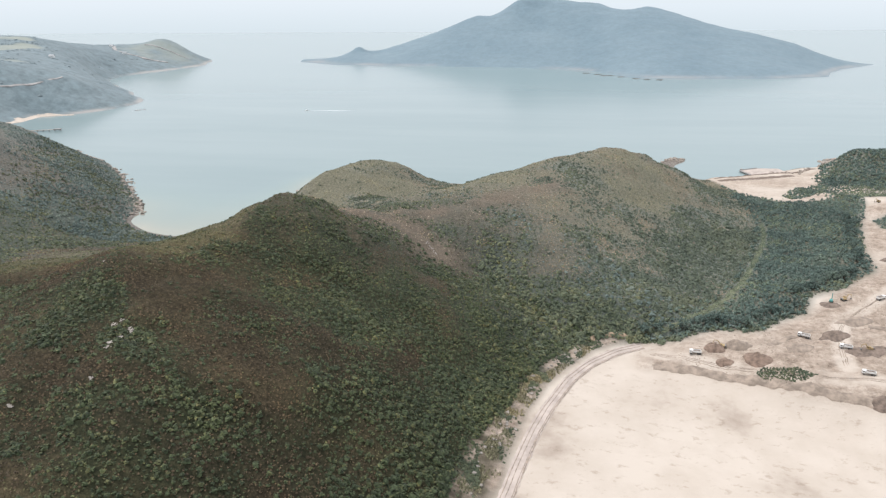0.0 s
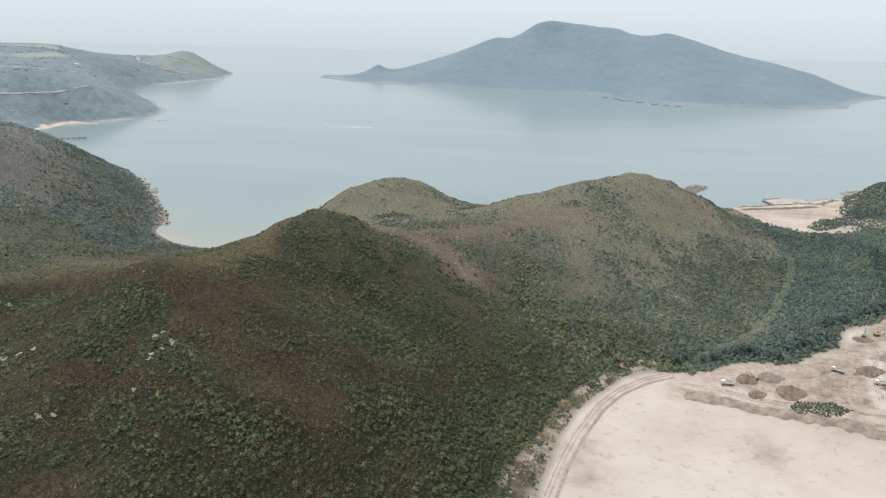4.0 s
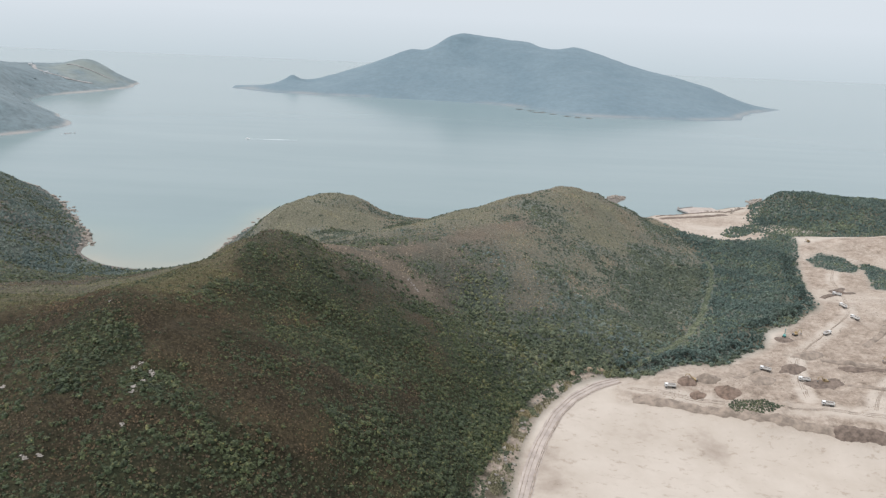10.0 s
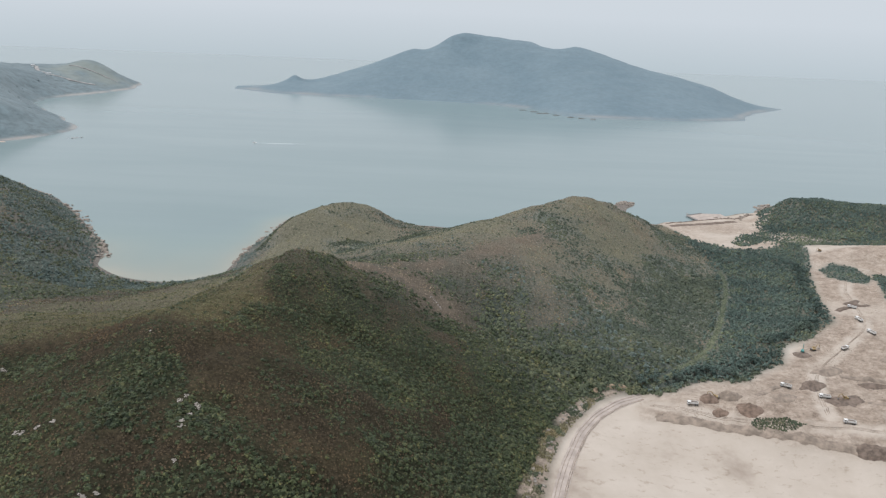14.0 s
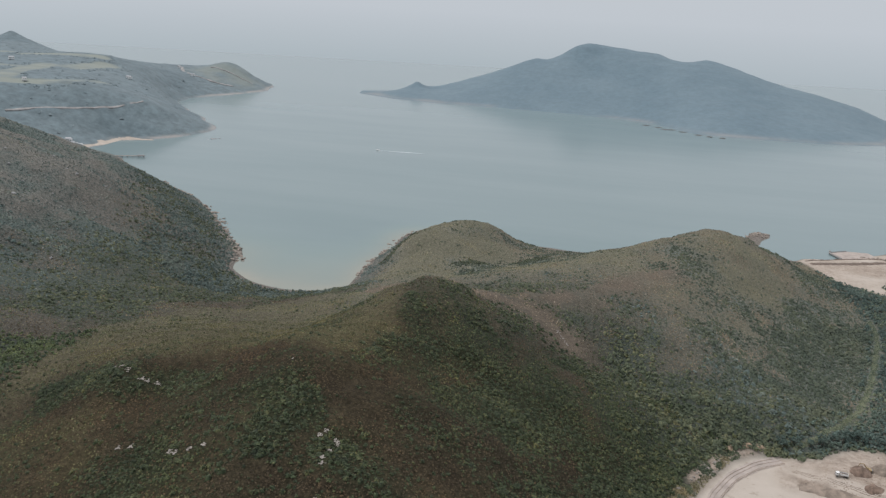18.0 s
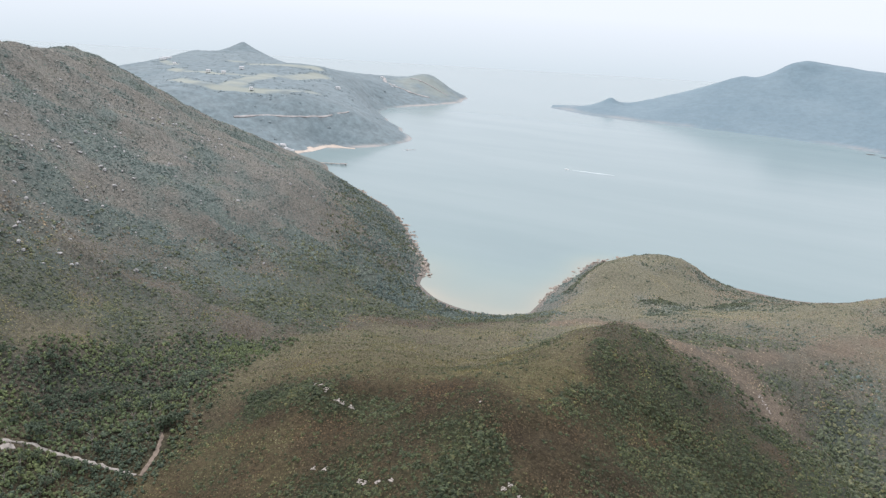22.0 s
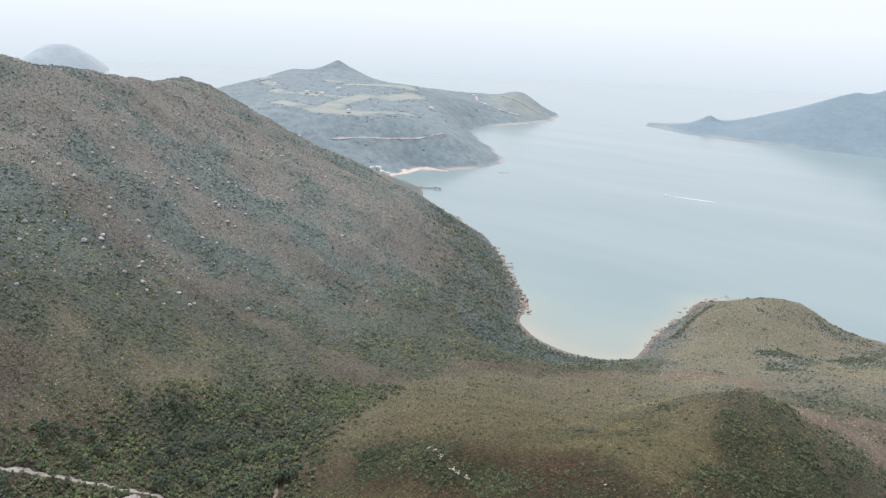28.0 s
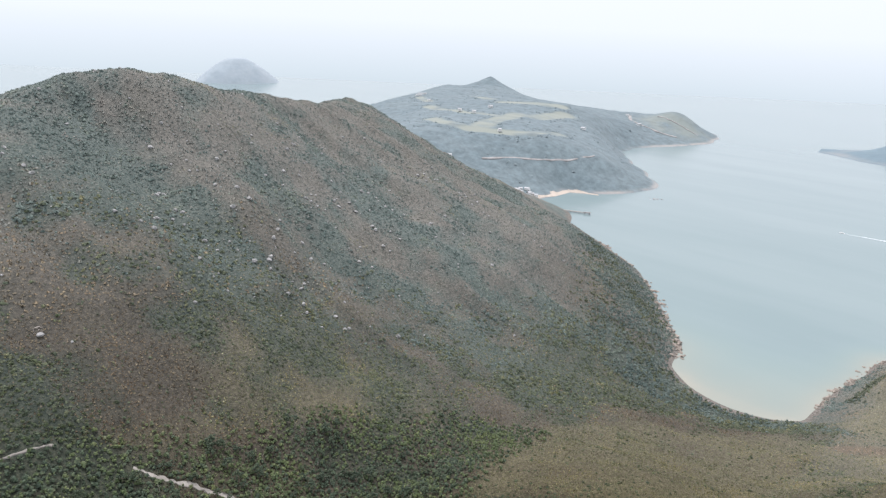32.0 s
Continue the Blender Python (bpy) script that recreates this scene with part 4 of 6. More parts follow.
def rock_gap(x, y):
    """Where bare rock keeps the scrub away."""
    g = np.zeros(np.shape(x), bool)
    for _, _, spots, size, _, _ in OUTCROPS:
        for sx, sy in spots:
            g |= np.hypot(x - sx, y - sy) < 0.7 + 1.25 * size
    return g


def tufts(count, blades, seed):
    """Unit tufts of heath or grass: a low mound with blades standing out of it."""
    r = np.random.RandomState(seed)
    out = []
    for _ in range(count):
        v = [np.array([0.3 * r.randn(), 0.3 * r.randn(), 0.62 + 0.2 * r.rand()])]
        for k in range(4):
            a, q = 2 * math.pi * (k + 0.5 * r.rand()) / 4, 0.8 + 0.5 * r.rand()
            v.append(np.array([q * math.cos(a), q * math.sin(a), -0.1 - 0.15 * r.rand()]))
        f = [(0, 1 + k, 1 + (k + 1) % 4) for k in range(4)]
        for k in range(blades):
            a, t = 2 * math.pi * (k + r.rand()) / blades, 0.25 + 0.6 * r.rand()
            c = np.array([t * math.cos(a), t * math.sin(a), 0.30 * (1 - t)])
            s = np.array([-math.sin(a), math.cos(a), 0]) * (0.20 + 0.14 * r.rand())
            tip = c + np.array([0.45 * math.cos(a), 0.45 * math.sin(a), 0.6 + 0.5 * r.rand()])
            i0 = len(v)
            v += [c - s, c + s, tip]
            f.append((i0, i0 + 1, i0 + 2))
        out.append((np.array(v), np.array(f)))
    return out


SMALL = bushes(12, 4, 9, 0.48, 0.15, 1)
BLADES = tufts(12, 5, 2)
FAR_TUFT = tufts(12, 3, 5)
FAR_BUSH = bushes(12, 4, 5, 0.55, 0.2, 4)
LARGE = bushes(12, 4, 8, 0.55, 0.1, 3)
# each plant in four tones: clear, two painted haze steps, eastern hill
SCRUBS = (M_SCRUB, M_SCRUB_HAZE_MID, M_SCRUB_HAZE_HIGH, M_SCRUB_HAZE_EAST)
HEATHS = (M_HEATH, M_HEATH_HAZE_MID, M_HEATH_HAZE_HIGH, M_HEATH_HAZE_EAST)
GRASSES = (M_GRASS, M_GRASS_HAZE_MID, M_GRASS_HAZE_HIGH, M_GRASS_HAZE_EAST)


def open_ground(x, y):
    return (wooded(x, y) < 0.6) & (path_gap(x, y) == 0) & (inside(x, y, VERGE_RING, 2.5) < 0.5) & ~rock_gap(x, y)


def haze_belt(x, y, r):
    """Plant tone by haze: clear, two painted steps, or the pale eastern hill."""
    level = np.clip((distance_haze_part(x, y) * 3 + 0.9 * (r.rand(len(x)) - 0.5)).astype(int), 0, 2)
    return np.where(east_haze_part(x, y) + 0.5 * (r.rand(len(x)) - 0.5) > 0.5, 3, level)


def plant(label, x0, x1, y0, y1, gap, low, high, seed, group, far=False, tuft_gap=1.6):
    """Low heath and grass over a stretch of hill, and green bushes where they prevail."""
    x, y, z, r = spread(x0, x1, y0, y1, tuft_gap, seed)
    green, tan = cover(x, y, z)
    bare = pink_part(x, y)
    take = open_ground(x, y) & (r.rand(len(x)) > 0.75 * green**2)
    x, y, z, tan, bare = x[take], y[take], z[take], tan[take], bare[take]
    size = tuft_gap * (0.26 + 0.26 * r.rand(len(x))) * (0.6 + 0.8 * fbm(x, y, 14, 143, 2))
    squash = 0.55 + 0.5 * r.rand(len(x))
    kind = np.where(tan + 0.5 * (r.rand(len(x)) - 0.5) > 0.5, 1, 0)
    kind = np.where(bare * 1.3 + 0.5 * (r.rand(len(x)) - 0.5) > 0.5, 2, kind)
    level = haze_belt(x, y, r)
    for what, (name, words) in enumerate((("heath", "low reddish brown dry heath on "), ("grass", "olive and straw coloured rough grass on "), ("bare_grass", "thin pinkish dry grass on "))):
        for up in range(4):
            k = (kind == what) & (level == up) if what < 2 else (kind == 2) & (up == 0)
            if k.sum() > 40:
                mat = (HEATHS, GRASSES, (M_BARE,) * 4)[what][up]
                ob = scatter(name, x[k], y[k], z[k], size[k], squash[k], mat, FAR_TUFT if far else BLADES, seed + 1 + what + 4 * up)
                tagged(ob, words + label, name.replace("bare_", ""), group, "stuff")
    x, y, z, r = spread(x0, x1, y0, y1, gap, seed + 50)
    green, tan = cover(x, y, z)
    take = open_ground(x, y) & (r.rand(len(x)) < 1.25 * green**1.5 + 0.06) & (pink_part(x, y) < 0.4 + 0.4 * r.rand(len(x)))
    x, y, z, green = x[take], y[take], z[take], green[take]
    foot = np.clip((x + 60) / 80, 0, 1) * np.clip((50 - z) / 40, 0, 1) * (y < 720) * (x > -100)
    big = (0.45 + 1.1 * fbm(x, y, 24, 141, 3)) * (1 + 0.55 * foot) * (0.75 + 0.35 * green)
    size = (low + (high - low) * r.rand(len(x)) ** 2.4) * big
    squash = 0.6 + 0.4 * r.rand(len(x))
    level = haze_belt(x, y, r)
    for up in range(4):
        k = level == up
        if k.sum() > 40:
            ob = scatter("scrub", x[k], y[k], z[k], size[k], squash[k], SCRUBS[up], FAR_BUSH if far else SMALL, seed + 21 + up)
            tagged(ob, "dense dark green scrub covering " + label, "scrub", group, "stuff")


plant("the near coastal hill", -330, 60, 180, 500, 1.9, 0.65, 2.0, 201, "hill scrub", tuft_gap=1.5)
plant("the back of the coastal hill", -330, 330, 500, 700, 2.2, 0.75, 2.1, 205, "hill scrub", True, 1.9)
plant("the foot of the coastal hill", 60, 330, 300, 500, 2.2, 0.75, 2.2, 207, "hill scrub", tuft_gap=1.9)
plant("the hill behind the saddle", -260, 330, 700, 1010, 2.9, 0.8, 2.3, 211, "hill scrub", True, 2.3)
plant("the great hill above the bay", -1090, -545, 60, 1060, 3.2, 0.8, 2.4, 221, "hill scrub", True, 3.3)
plant("the slope above the bay saddle", -545, -330, 470, 1060, 2.8, 0.8, 2.4, 231, "hill scrub", True, 2.5)
plant("the lower slope above the valley", -545, -330, 60, 470, 2.3, 0.7, 2.0, 241, "hill scrub", tuft_gap=1.8)


def woods(ring, gap, low, high, seed, label, on_fill=False, rim=6, lift=0.0, light=0.38, mats=None):
    xs, ys = [p[0] for p in ring], [p[1] for p in ring]
    x, y, z, r = spread(min(xs), max(xs), min(ys), max(ys), gap, seed, on_fill)
    take = (inside(x, y, ring, rim) > r.rand(len(x)) * 0.8 + 0.1) & (path_gap(x, y) == 0)
    x, y, z = x[take], y[take], z[take]
    size = low + (high - low) * r.rand(len(x)) ** 1.5
    squash = 0.8 + 0.5 * r.rand(len(x))
    z = z + lift * (0.35 * r.rand(len(x)) + 1.3 * fbm(x, y, 9, seed, 2) - 0.3)
    pale = fbm(x, y, 30, seed + 5) + 0.5 * (r.rand(len(x)) - 0.5) > 1 - light
    for k, mat in zip((~pale, pale), mats or (M_WOOD_HAZED, M_WOOD_HAZED_LIGHT)):
        if k.sum() > 3:
            tagged(scatter("woodland", x[k], y[k], z[k], size[k], squash[k], mat, LARGE, seed + 1), label, "woodland", kind="stuff")


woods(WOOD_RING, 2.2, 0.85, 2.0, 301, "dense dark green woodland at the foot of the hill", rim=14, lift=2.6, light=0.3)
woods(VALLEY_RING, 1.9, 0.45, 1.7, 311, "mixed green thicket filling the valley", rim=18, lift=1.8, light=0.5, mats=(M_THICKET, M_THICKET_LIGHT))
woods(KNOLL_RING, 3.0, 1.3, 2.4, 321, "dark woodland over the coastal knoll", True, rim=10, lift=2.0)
woods([(490, 850), (505, 862), (535, 882), (600, 908), (770, 890), (798, 860), (798, 826), (560, 850)], 2.6, 0.8, 1.9, 329, "green brush on the slope below the knoll", True, rim=6, lift=1.0)
woods(BRUSH_RING, 2.4, 0.7, 1.7, 327, "low green brush between the quay and the knoll", True, rim=10, lift=0.6, light=0.55)
woods(COPSE_RING, 2.6, 0.9, 2.2, 325, "low green copse on the sandy quay ground", True, lift=1.0)
woods(BAY_RING, 2.8, 0.9, 2.3, 331, "dark green thicket above the rocky bay shore", rim=60, lift=1.0, light=0.6, mats=(M_SCRUB_HAZE_MID, M_SCRUB_HAZE_HIGH))
for n, ring in enumerate((
    [(-132, 742), (-112, 756), (-90, 764), (-92, 752), (-116, 738)],
    [(-112, 690), (-100, 700), (-88, 694), (-98, 682)],
    [(-72, 775), (-50, 790), (-22, 800), (-24, 786), (-52, 774)],
    [(-220, 760), (-212, 800), (-200, 850), (-192, 846), (-204, 796), (-210, 758)],
    [(-196, 880), (-180, 905), (-150, 916), (-152, 904), (-176, 890)],
    [(150, 838), (172, 848), (196, 846), (190, 836), (168, 836)],
)):
    woods(ring, 2.0, 0.9, 1.9, 371 + 4 * n, "dark green thicket on the open coastal hill", rim=2.5, light=0.3, mats=(M_SCRUB_HAZE_MID, M_SCRUB_HAZE_EAST))

# ---- helpers for things ----
def part(name, bm, mat, parent, label="", smooth=False):
    """One mesh object, linked under a thing or a part."""
    me = bpy.data.meshes.new(name)
    bmesh.ops.recalc_face_normals(bm, faces=bm.faces)
    bm.to_mesh(me)
    bm.free()
    if smooth:
        me.shade_smooth()
    me.materials.append(mat)
    ob = new(name, me)
    ob.parent = parent
    return tagged(ob, label)


def box(bm, x, y, z, sx, sy, sz, bevel=0.04, turn=None):
    """A bevelled box with its middle at x, y, z."""
    m = Matrix.Translation((x, y, z)) @ (turn or Matrix()) @ Matrix.Diagonal((sx, sy, sz, 1))
    v = bmesh.ops.create_cube(bm, size=1, matrix=m)["verts"]
    if bevel:
        e = list({e for w in v for e in w.link_edges})
        bmesh.ops.bevel(bm, geom=e, offset=bevel, segments=1, affect="EDGES")
    return bm


def rod(bm, a, b, r1, r2, seg=8):
    """A tapered round bar from a to b."""
    a, b = Vector(a), Vector(b)
    d = b - a
    m = Matrix.Translation((a + b) / 2) @ d.to_track_quat("Z", "Y").to_matrix().to_4x4()
    bmesh.ops.create_cone(bm, cap_ends=True, segments=seg, radius1=r1, radius2=r2, depth=d.length, matrix=m)
    return bm


def land_z(x, y):
    return float(at_grid(GZ, np.array([float(x)]), np.array([float(y)]))[0])


def ribbon(name, line, width, mat, lift=0.25, ragged=0.15, seed=0, step=2.0, thick=0.6, land=None):
    """A strip of made ground laid on the land, with uneven rims and sides that go into the soil."""
    r = random.Random(seed)
    pts = along([(p[0], p[1], 0) for p in line], step)
    pts = [tuple(np.mean([pts[max(0, min(len(pts) - 1, i + k))] for k in range(-3, 4)], axis=0)) for i in range(len(pts))]
    bm = bmesh.new()
    rows = []
    for i, p in enumerate(pts):
        q, o = pts[min(i + 1, len(pts) - 1)], pts[max(i - 1, 0)]
        d = Vector((q[0] - o[0], q[1] - o[1], 0)).normalized()
        s = Vector((-d.y, d.x, 0))
        wl, wr = [width / 2 * (1 + ragged * (r.random() - 0.5) * 2) for _ in range(2)]
        c = Vector((p[0], p[1], 0))
        row = []
        for off, drop in ((-wl - 0.2, -thick), (-wl, 0), (0, 0.04), (wr, 0), (wr + 0.2, -thick)):
            v = c + s * off
            row.append(bm.verts.new((v.x, v.y, (land or land_z)(v.x, v.y) + lift + drop)))
        rows.append(row)
    for a, b in zip(rows, rows[1:]):
        for k in range(4):
            bm.faces.new((a[k], a[k + 1], b[k + 1], b[k]))
    for row in (rows[0], rows[-1]):
        bm.faces.new(row)
    return part(name, bm, mat, None)


def lump(seed, rough=0.35, flat=0.7, sub=2):
    """A boulder: a cleft, faceted block about one metre in radius."""
    bm = bmesh.new()
    bmesh.ops.create_icosphere(bm, subdivisions=sub, radius=1)
    r = random.Random(seed)
    cuts = [(Vector((r.uniform(-1, 1), r.uniform(-1, 1), r.uniform(-0.6, 1))).normalized(), r.uniform(0.55, 0.85)) for _ in range(6)]
    for v in bm.verts:
        n = v.co.normalized()
        v.co *= 1 + rough * noise.noise(n * 1.7 + Vector((seed * 3.1, 0, 0)))
        for c, d in cuts:
            over = v.co.dot(c) - d
            if over > 0:
                v.co -= c * over * 0.85
        v.co.z *= flat
    return bm


def mesh_of(name, bm, mat):
    me = bpy.data.meshes.new(name)
    bm.to_mesh(me)
    bm.free()
    me.materials.append(mat)
    return me


M_CONCRETE = plain("weathered_concrete", (0.265, 0.245, 0.218), 0.9, 0, 0.25, 0.25)
M_TRACK = plain("worn_soil_track", (0.162, 0.129, 0.100), 0.95, 0, 0.3, 0.3)
M_HAUL = plain("graded_haul_road", (0.400, 0.345, 0.305), 0.95, 0, 0.15, 0.12)
M_BERM = plain("muddy_wheel_ruts", (0.27, 0.222, 0.18), 0.95, 0, 0.35, 0.4)
M_BANK = plain("tipped_earth", (0.262, 0.214, 0.172), 0.95, 0, 0.28, 0.22)
M_CUTTING = plain("ochre_cut_earth", (0.30, 0.225, 0.155), 0.95, 0, 0.35, 0.5)
M_SITE = plain("compacted_site_road", (0.385, 0.328, 0.270), 0.95, 0, 0.22, 0.09)
M_SPOIL = plain("dark_spoil", (0.157, 0.121, 0.097), 0.95, 0, 0.35, 0.35)
M_SPOIL_RED = plain("reddish_spoil", (0.19, 0.137, 0.105), 0.95, 0, 0.35, 0.35)
M_WHITE = plain("white_paint", (0.78, 0.78, 0.76), 0.45, 0, 0.06)
M_YELLOW = plain("faded_yellow_paint", (0.37, 0.27, 0.14), 0.5, 0, 0.15)
M_TEAL = plain("teal_paint", (0.09, 0.29, 0.27), 0.5, 0, 0.12)
M_ORANGE = plain("orange_plastic", (0.58, 0.27, 0.09), 0.55, 0, 0.1)
M_TYRE = plain("black_rubber", (0.025, 0.025, 0.025), 0.85)
M_STEEL = plain("dusty_steel", (0.25, 0.24, 0.23), 0.6, 0.4, 0.2)
M_GLASS = plain("dark_cab_glass", (0.03, 0.035, 0.04), 0.08, 0, 0.05)
M_ROOF = plain("grey_roof_sheet", (0.42, 0.43, 0.44), 0.7, 0, 0.15)
M_TRACK_GRASS = plain("rough_track_grass", (0.128, 0.138, 0.086), 0.95, 0, 0.35, 0.15)
M_TURF = plain("short_turf", (0.062, 0.088, 0.042), 0.95, 0, 0.3, 0.3)
M_PALE_GRASS = leaf_material("pale_grass", (0.14, 0.13, 0.075), (0.24, 0.215, 0.14), (0.33, 0.29, 0.20))
M_FOAM = plain("wake_foam", (0.62, 0.68, 0.69), 0.5, 0, 0.1)
# far tree colour, also with haze painted in, paler than its ground
M_FARWOOD = distant_material("hazed_far_canopy", (0.175, 0.222, 0.236), (0.184, 0.213, 0.203), 0.15)

# ---- boulders on the great hill ----
BOULDER_MESHES = [mesh_of("boulder", lump(s, 0.45, 0.7), M_BOULDER) for s in range(6)]
boulder_spots = [(-632, 338), (-698, 435), (-700, 455), (-720, 519), (-676, 530), (-617, 511), (-628, 583), (-727, 714), (-730, 697), (-583, 328), (-584, 343), (-537, 387), (-514, 373), (-503, 420), (-565, 364), (-719, 529), (-464, 538), (-698, 361), (-736, 422), (-737, 466), (-613, 300), (-606, 319), (-532, 149), (-681, 193), (-672, 289), (-677, 293), (-729, 312), (-651, 354), (-639, 358), (-664, 437), (-661, 442), (-689, 408), (-660, 477), (-677, 522), (-669, 535), (-513, 368), (-610, 395), (-718, 649), (-746, 481), (-586, 346), (-605, 361), (-647, 293), (-616, 292), (-627, 236)]
rb = random.Random(7)
extra = []
while len(extra) < 170:
    bx, by = rb.uniform(-860, -520), rb.uniform(240, 740)
    if noise.noise(Vector((bx / 60, by / 60, 3))) + 0.35 * rb.random() > 0.12:
        extra.append((bx, by))
for bx, by in boulder_spots:
    for _ in range(rb.choice((1, 2, 4))):
        extra.append((bx + rb.gauss(0, 22), by + rb.gauss(0, 26)))
for i, (bx, by) in enumerate(boulder_spots + extra):
    ob = new("boulder", rb.choice(BOULDER_MESHES))
    s = rb.uniform(1.4, 2.7) if i < len(boulder_spots) else 0.7 + 1.6 * rb.random() ** 2
    ob.location = (bx, by, land_z(bx, by) + 0.35 * s)
    ob.rotation_euler = (rb.uniform(-0.3, 0.3), rb.uniform(-0.3, 0.3), rb.uniform(0, 6.28))
    ob.scale = (s * rb.uniform(0.8, 1.3), s, s * rb.uniform(0.8, 1.4))
    big = "large" if s > 1.5 else "small"
    tagged(ob, f"{big} pale grey granite boulder lying among hillside scrub", "boulder", "boulders on the great hill")


# ---- bare rock on the slopes ----
def outcrop(x, y, spots, size, seed, label):
    """Bare slabs close together, half sunk into the slope."""
    r = random.Random(seed)
    root = new("rock_outcrop")
    root.location = (x, y, land_z(x, y))
    tagged(root, label, "rock outcrop", "bare rock outcrops")
    for sx, sy in spots:
        for _ in range(15):
            px, py = sx + r.gauss(0, size * 0.7), sy + r.gauss(0, size * 0.7)
            bm = lump(r.randint(0, 999), 0.5, 0.3)
            k = r.uniform(0.14, 0.46) * (0.7 + 0.3 * size)
            bmesh.ops.transform(bm, verts=bm.verts, matrix=Matrix.Translation((px - x, py - y, land_z(px, py) - land_z(x, y) + 0.12)) @ Matrix.Rotation(r.uniform(0, 6), 4, "Z") @ Matrix.Diagonal((k * 1.9, k, k * 0.9, 1)))
            part("slab", bm, M_ROCK, root)


for spec in OUTCROPS:
    outcrop(*spec)

# ---- landing platform at the quay ----
platform = new("quay_platform")
platform.location = (400, 1040, 0)
tagged(platform, "low sandy quay platform with a dark concrete edge wall", "quay platform")
rim_xy = [(370, 1043), (378, 1017), (394, 1013), (434, 1034), (428, 1060), (398, 1059)]
bm = bmesh.new()
top = [bm.verts.new((x - 400, y - 1040, 1.9)) for x, y in rim_xy]
low_ = [bm.verts.new((x - 400, y - 1040, -3)) for x, y in rim_xy]
bm.faces.new(top)
for k in range(6):
    bm.faces.new((top[k], low_[k], low_[(k + 1) % 6], top[(k + 1) % 6]))
bmesh.ops.recalc_face_normals(bm, faces=bm.faces)
part("deck", bm, M_HAUL, platform)
bm = bmesh.new()
for (ax, ay), (bx, by) in (((370, 1043), (378, 1017)), ((370, 1043), (398, 1059))):
    rod(bm, (ax - 400, ay - 1040, 1.6), (bx - 400, by - 1040, 1.6), 1.4, 1.4, 4)
part("edge_wall", bm, M_STEEL, platform, "dark weathered edge wall")

# ---- rocks along the shore ----
SHORE_MESHES = [mesh_of("shore_rock", lump(40 + s, 0.5, 0.7), M_ROCK_RED) for s in range(5)]


def shore_rocks(line, count, spread_m, low, high, seed, label, meshes=None):
    r = random.Random(seed)
    pts = along([(p[0], p[1], 0) for p in line], 2.0)
    for _ in range(count):
        p = r.choice(pts)
        x, y = p[0] + r.gauss(0, spread_m), p[1] + r.gauss(0, spread_m)
        s = r.uniform(low, high)
        ob = new("shore_rock", r.choice(meshes or SHORE_MESHES))
        ob.location = (x, y, max(land_z(x, y), -0.6) + 0.2 * s)
        ob.rotation_euler = (r.uniform(-0.3, 0.3), r.uniform(-0.3, 0.3), r.uniform(0, 6.28))
        ob.scale = (s * r.uniform(0.9, 1.7), s, s * r.uniform(0.7, 1.2))
        tagged(ob, label, "rock", "shore rocks")


shore_rocks([(-545, 965), (-503, 914), (-472, 876), (-440, 833), (-418, 796), (-402, 780), (-388, 745)], 95, 4.0, 1.0, 3.2, 21, "ruddy weathered rock at the foot of the wooded bay slope")
shore_rocks([(-241, 740), (-238, 789), (-230, 850), (-224, 921), (-195, 972)], 60, 3.0, 1.0, 3.0, 22, "brown rock at the water's edge of the bay")
shore_rocks([(272, 1088), (276, 1100), (288, 1118), (302, 1116), (298, 1100)], 70, 4.0, 0.8, 2.4, 23, "pale brown rock on the outer point")
shore_rocks([(500, 1088), (515, 1120), (530, 1135)], 30, 4.5, 1.5, 3.5, 24, "reddish rock below the wooded knoll")
shore_rocks([(377, 1058), (400, 1044), (438, 1024), (470, 1060)], 40, 3.0, 1.0, 2.4, 25, "grey armour rock along the quay edge")
shore_rocks([(-700, 1090), (-640, 1045), (-590, 1010)], 40, 4.0, 1.2, 3.0, 26, "ruddy rock below the great hill")
shore_rocks([(-835, 1495), (-809, 1518)], 9, 3.5, 1.2, 3.0, 27, "dark rock standing out of shallow water", BOULDER_MESHES)

# ---- roads and paths ----
HAUL = [(55, 285), (63, 319), (71, 350), (81, 380), (95, 412), (111, 436), (130, 452), (148, 460)]
tagged(ribbon("road", HAUL, 8.5, M_HAUL, 0.18, 0.08, 1), "graded pale haul road curving round the fill", "road", kind="structure")
for off, w in ((-3.5, 0.55), (-2.6, 0.3), (0.4, 0.25), (2.7, 0.35)):
    line = []
    for a, b in zip(HAUL, HAUL[1:] + [HAUL[-1]]):
        d = Vector((b[0] - a[0], b[1] - a[1])) if b != a else d
        n = Vector((-d.y, d.x)).normalized()
        line.append((a[0] + n.x * off, a[1] + n.y * off))
    tagged(ribbon("rut", line, w, M_BERM, 0.34, 0.95, int(off * 10)), "dark muddy wheel rut on the haul road", "rut", "haul road ruts", "structure")
tagged(ribbon("path", [(-439, 159), (-428, 171), (-418, 184), (-407, 197), (-395, 209), (-380, 220), (-373, 227), (-358, 234), (-343, 240), (-330, 243), (-316, 249)], 2.1, M_CONCRETE, 0.35, 0.95, 3), "broken pale concrete path through the thicket", "path", kind="structure")
tagged(ribbon("path", [(-405, 70), (-409, 80), (-410, 92), (-408, 111), (-408, 126), (-406, 143), (-404, 161), (-398, 178), (-389, 194), (-378, 209), (-373, 222)], 2.9, M_CONCRETE, 0.35, 0.8, 4), "pale concrete track leading from the turning circle", "path", kind="structure")
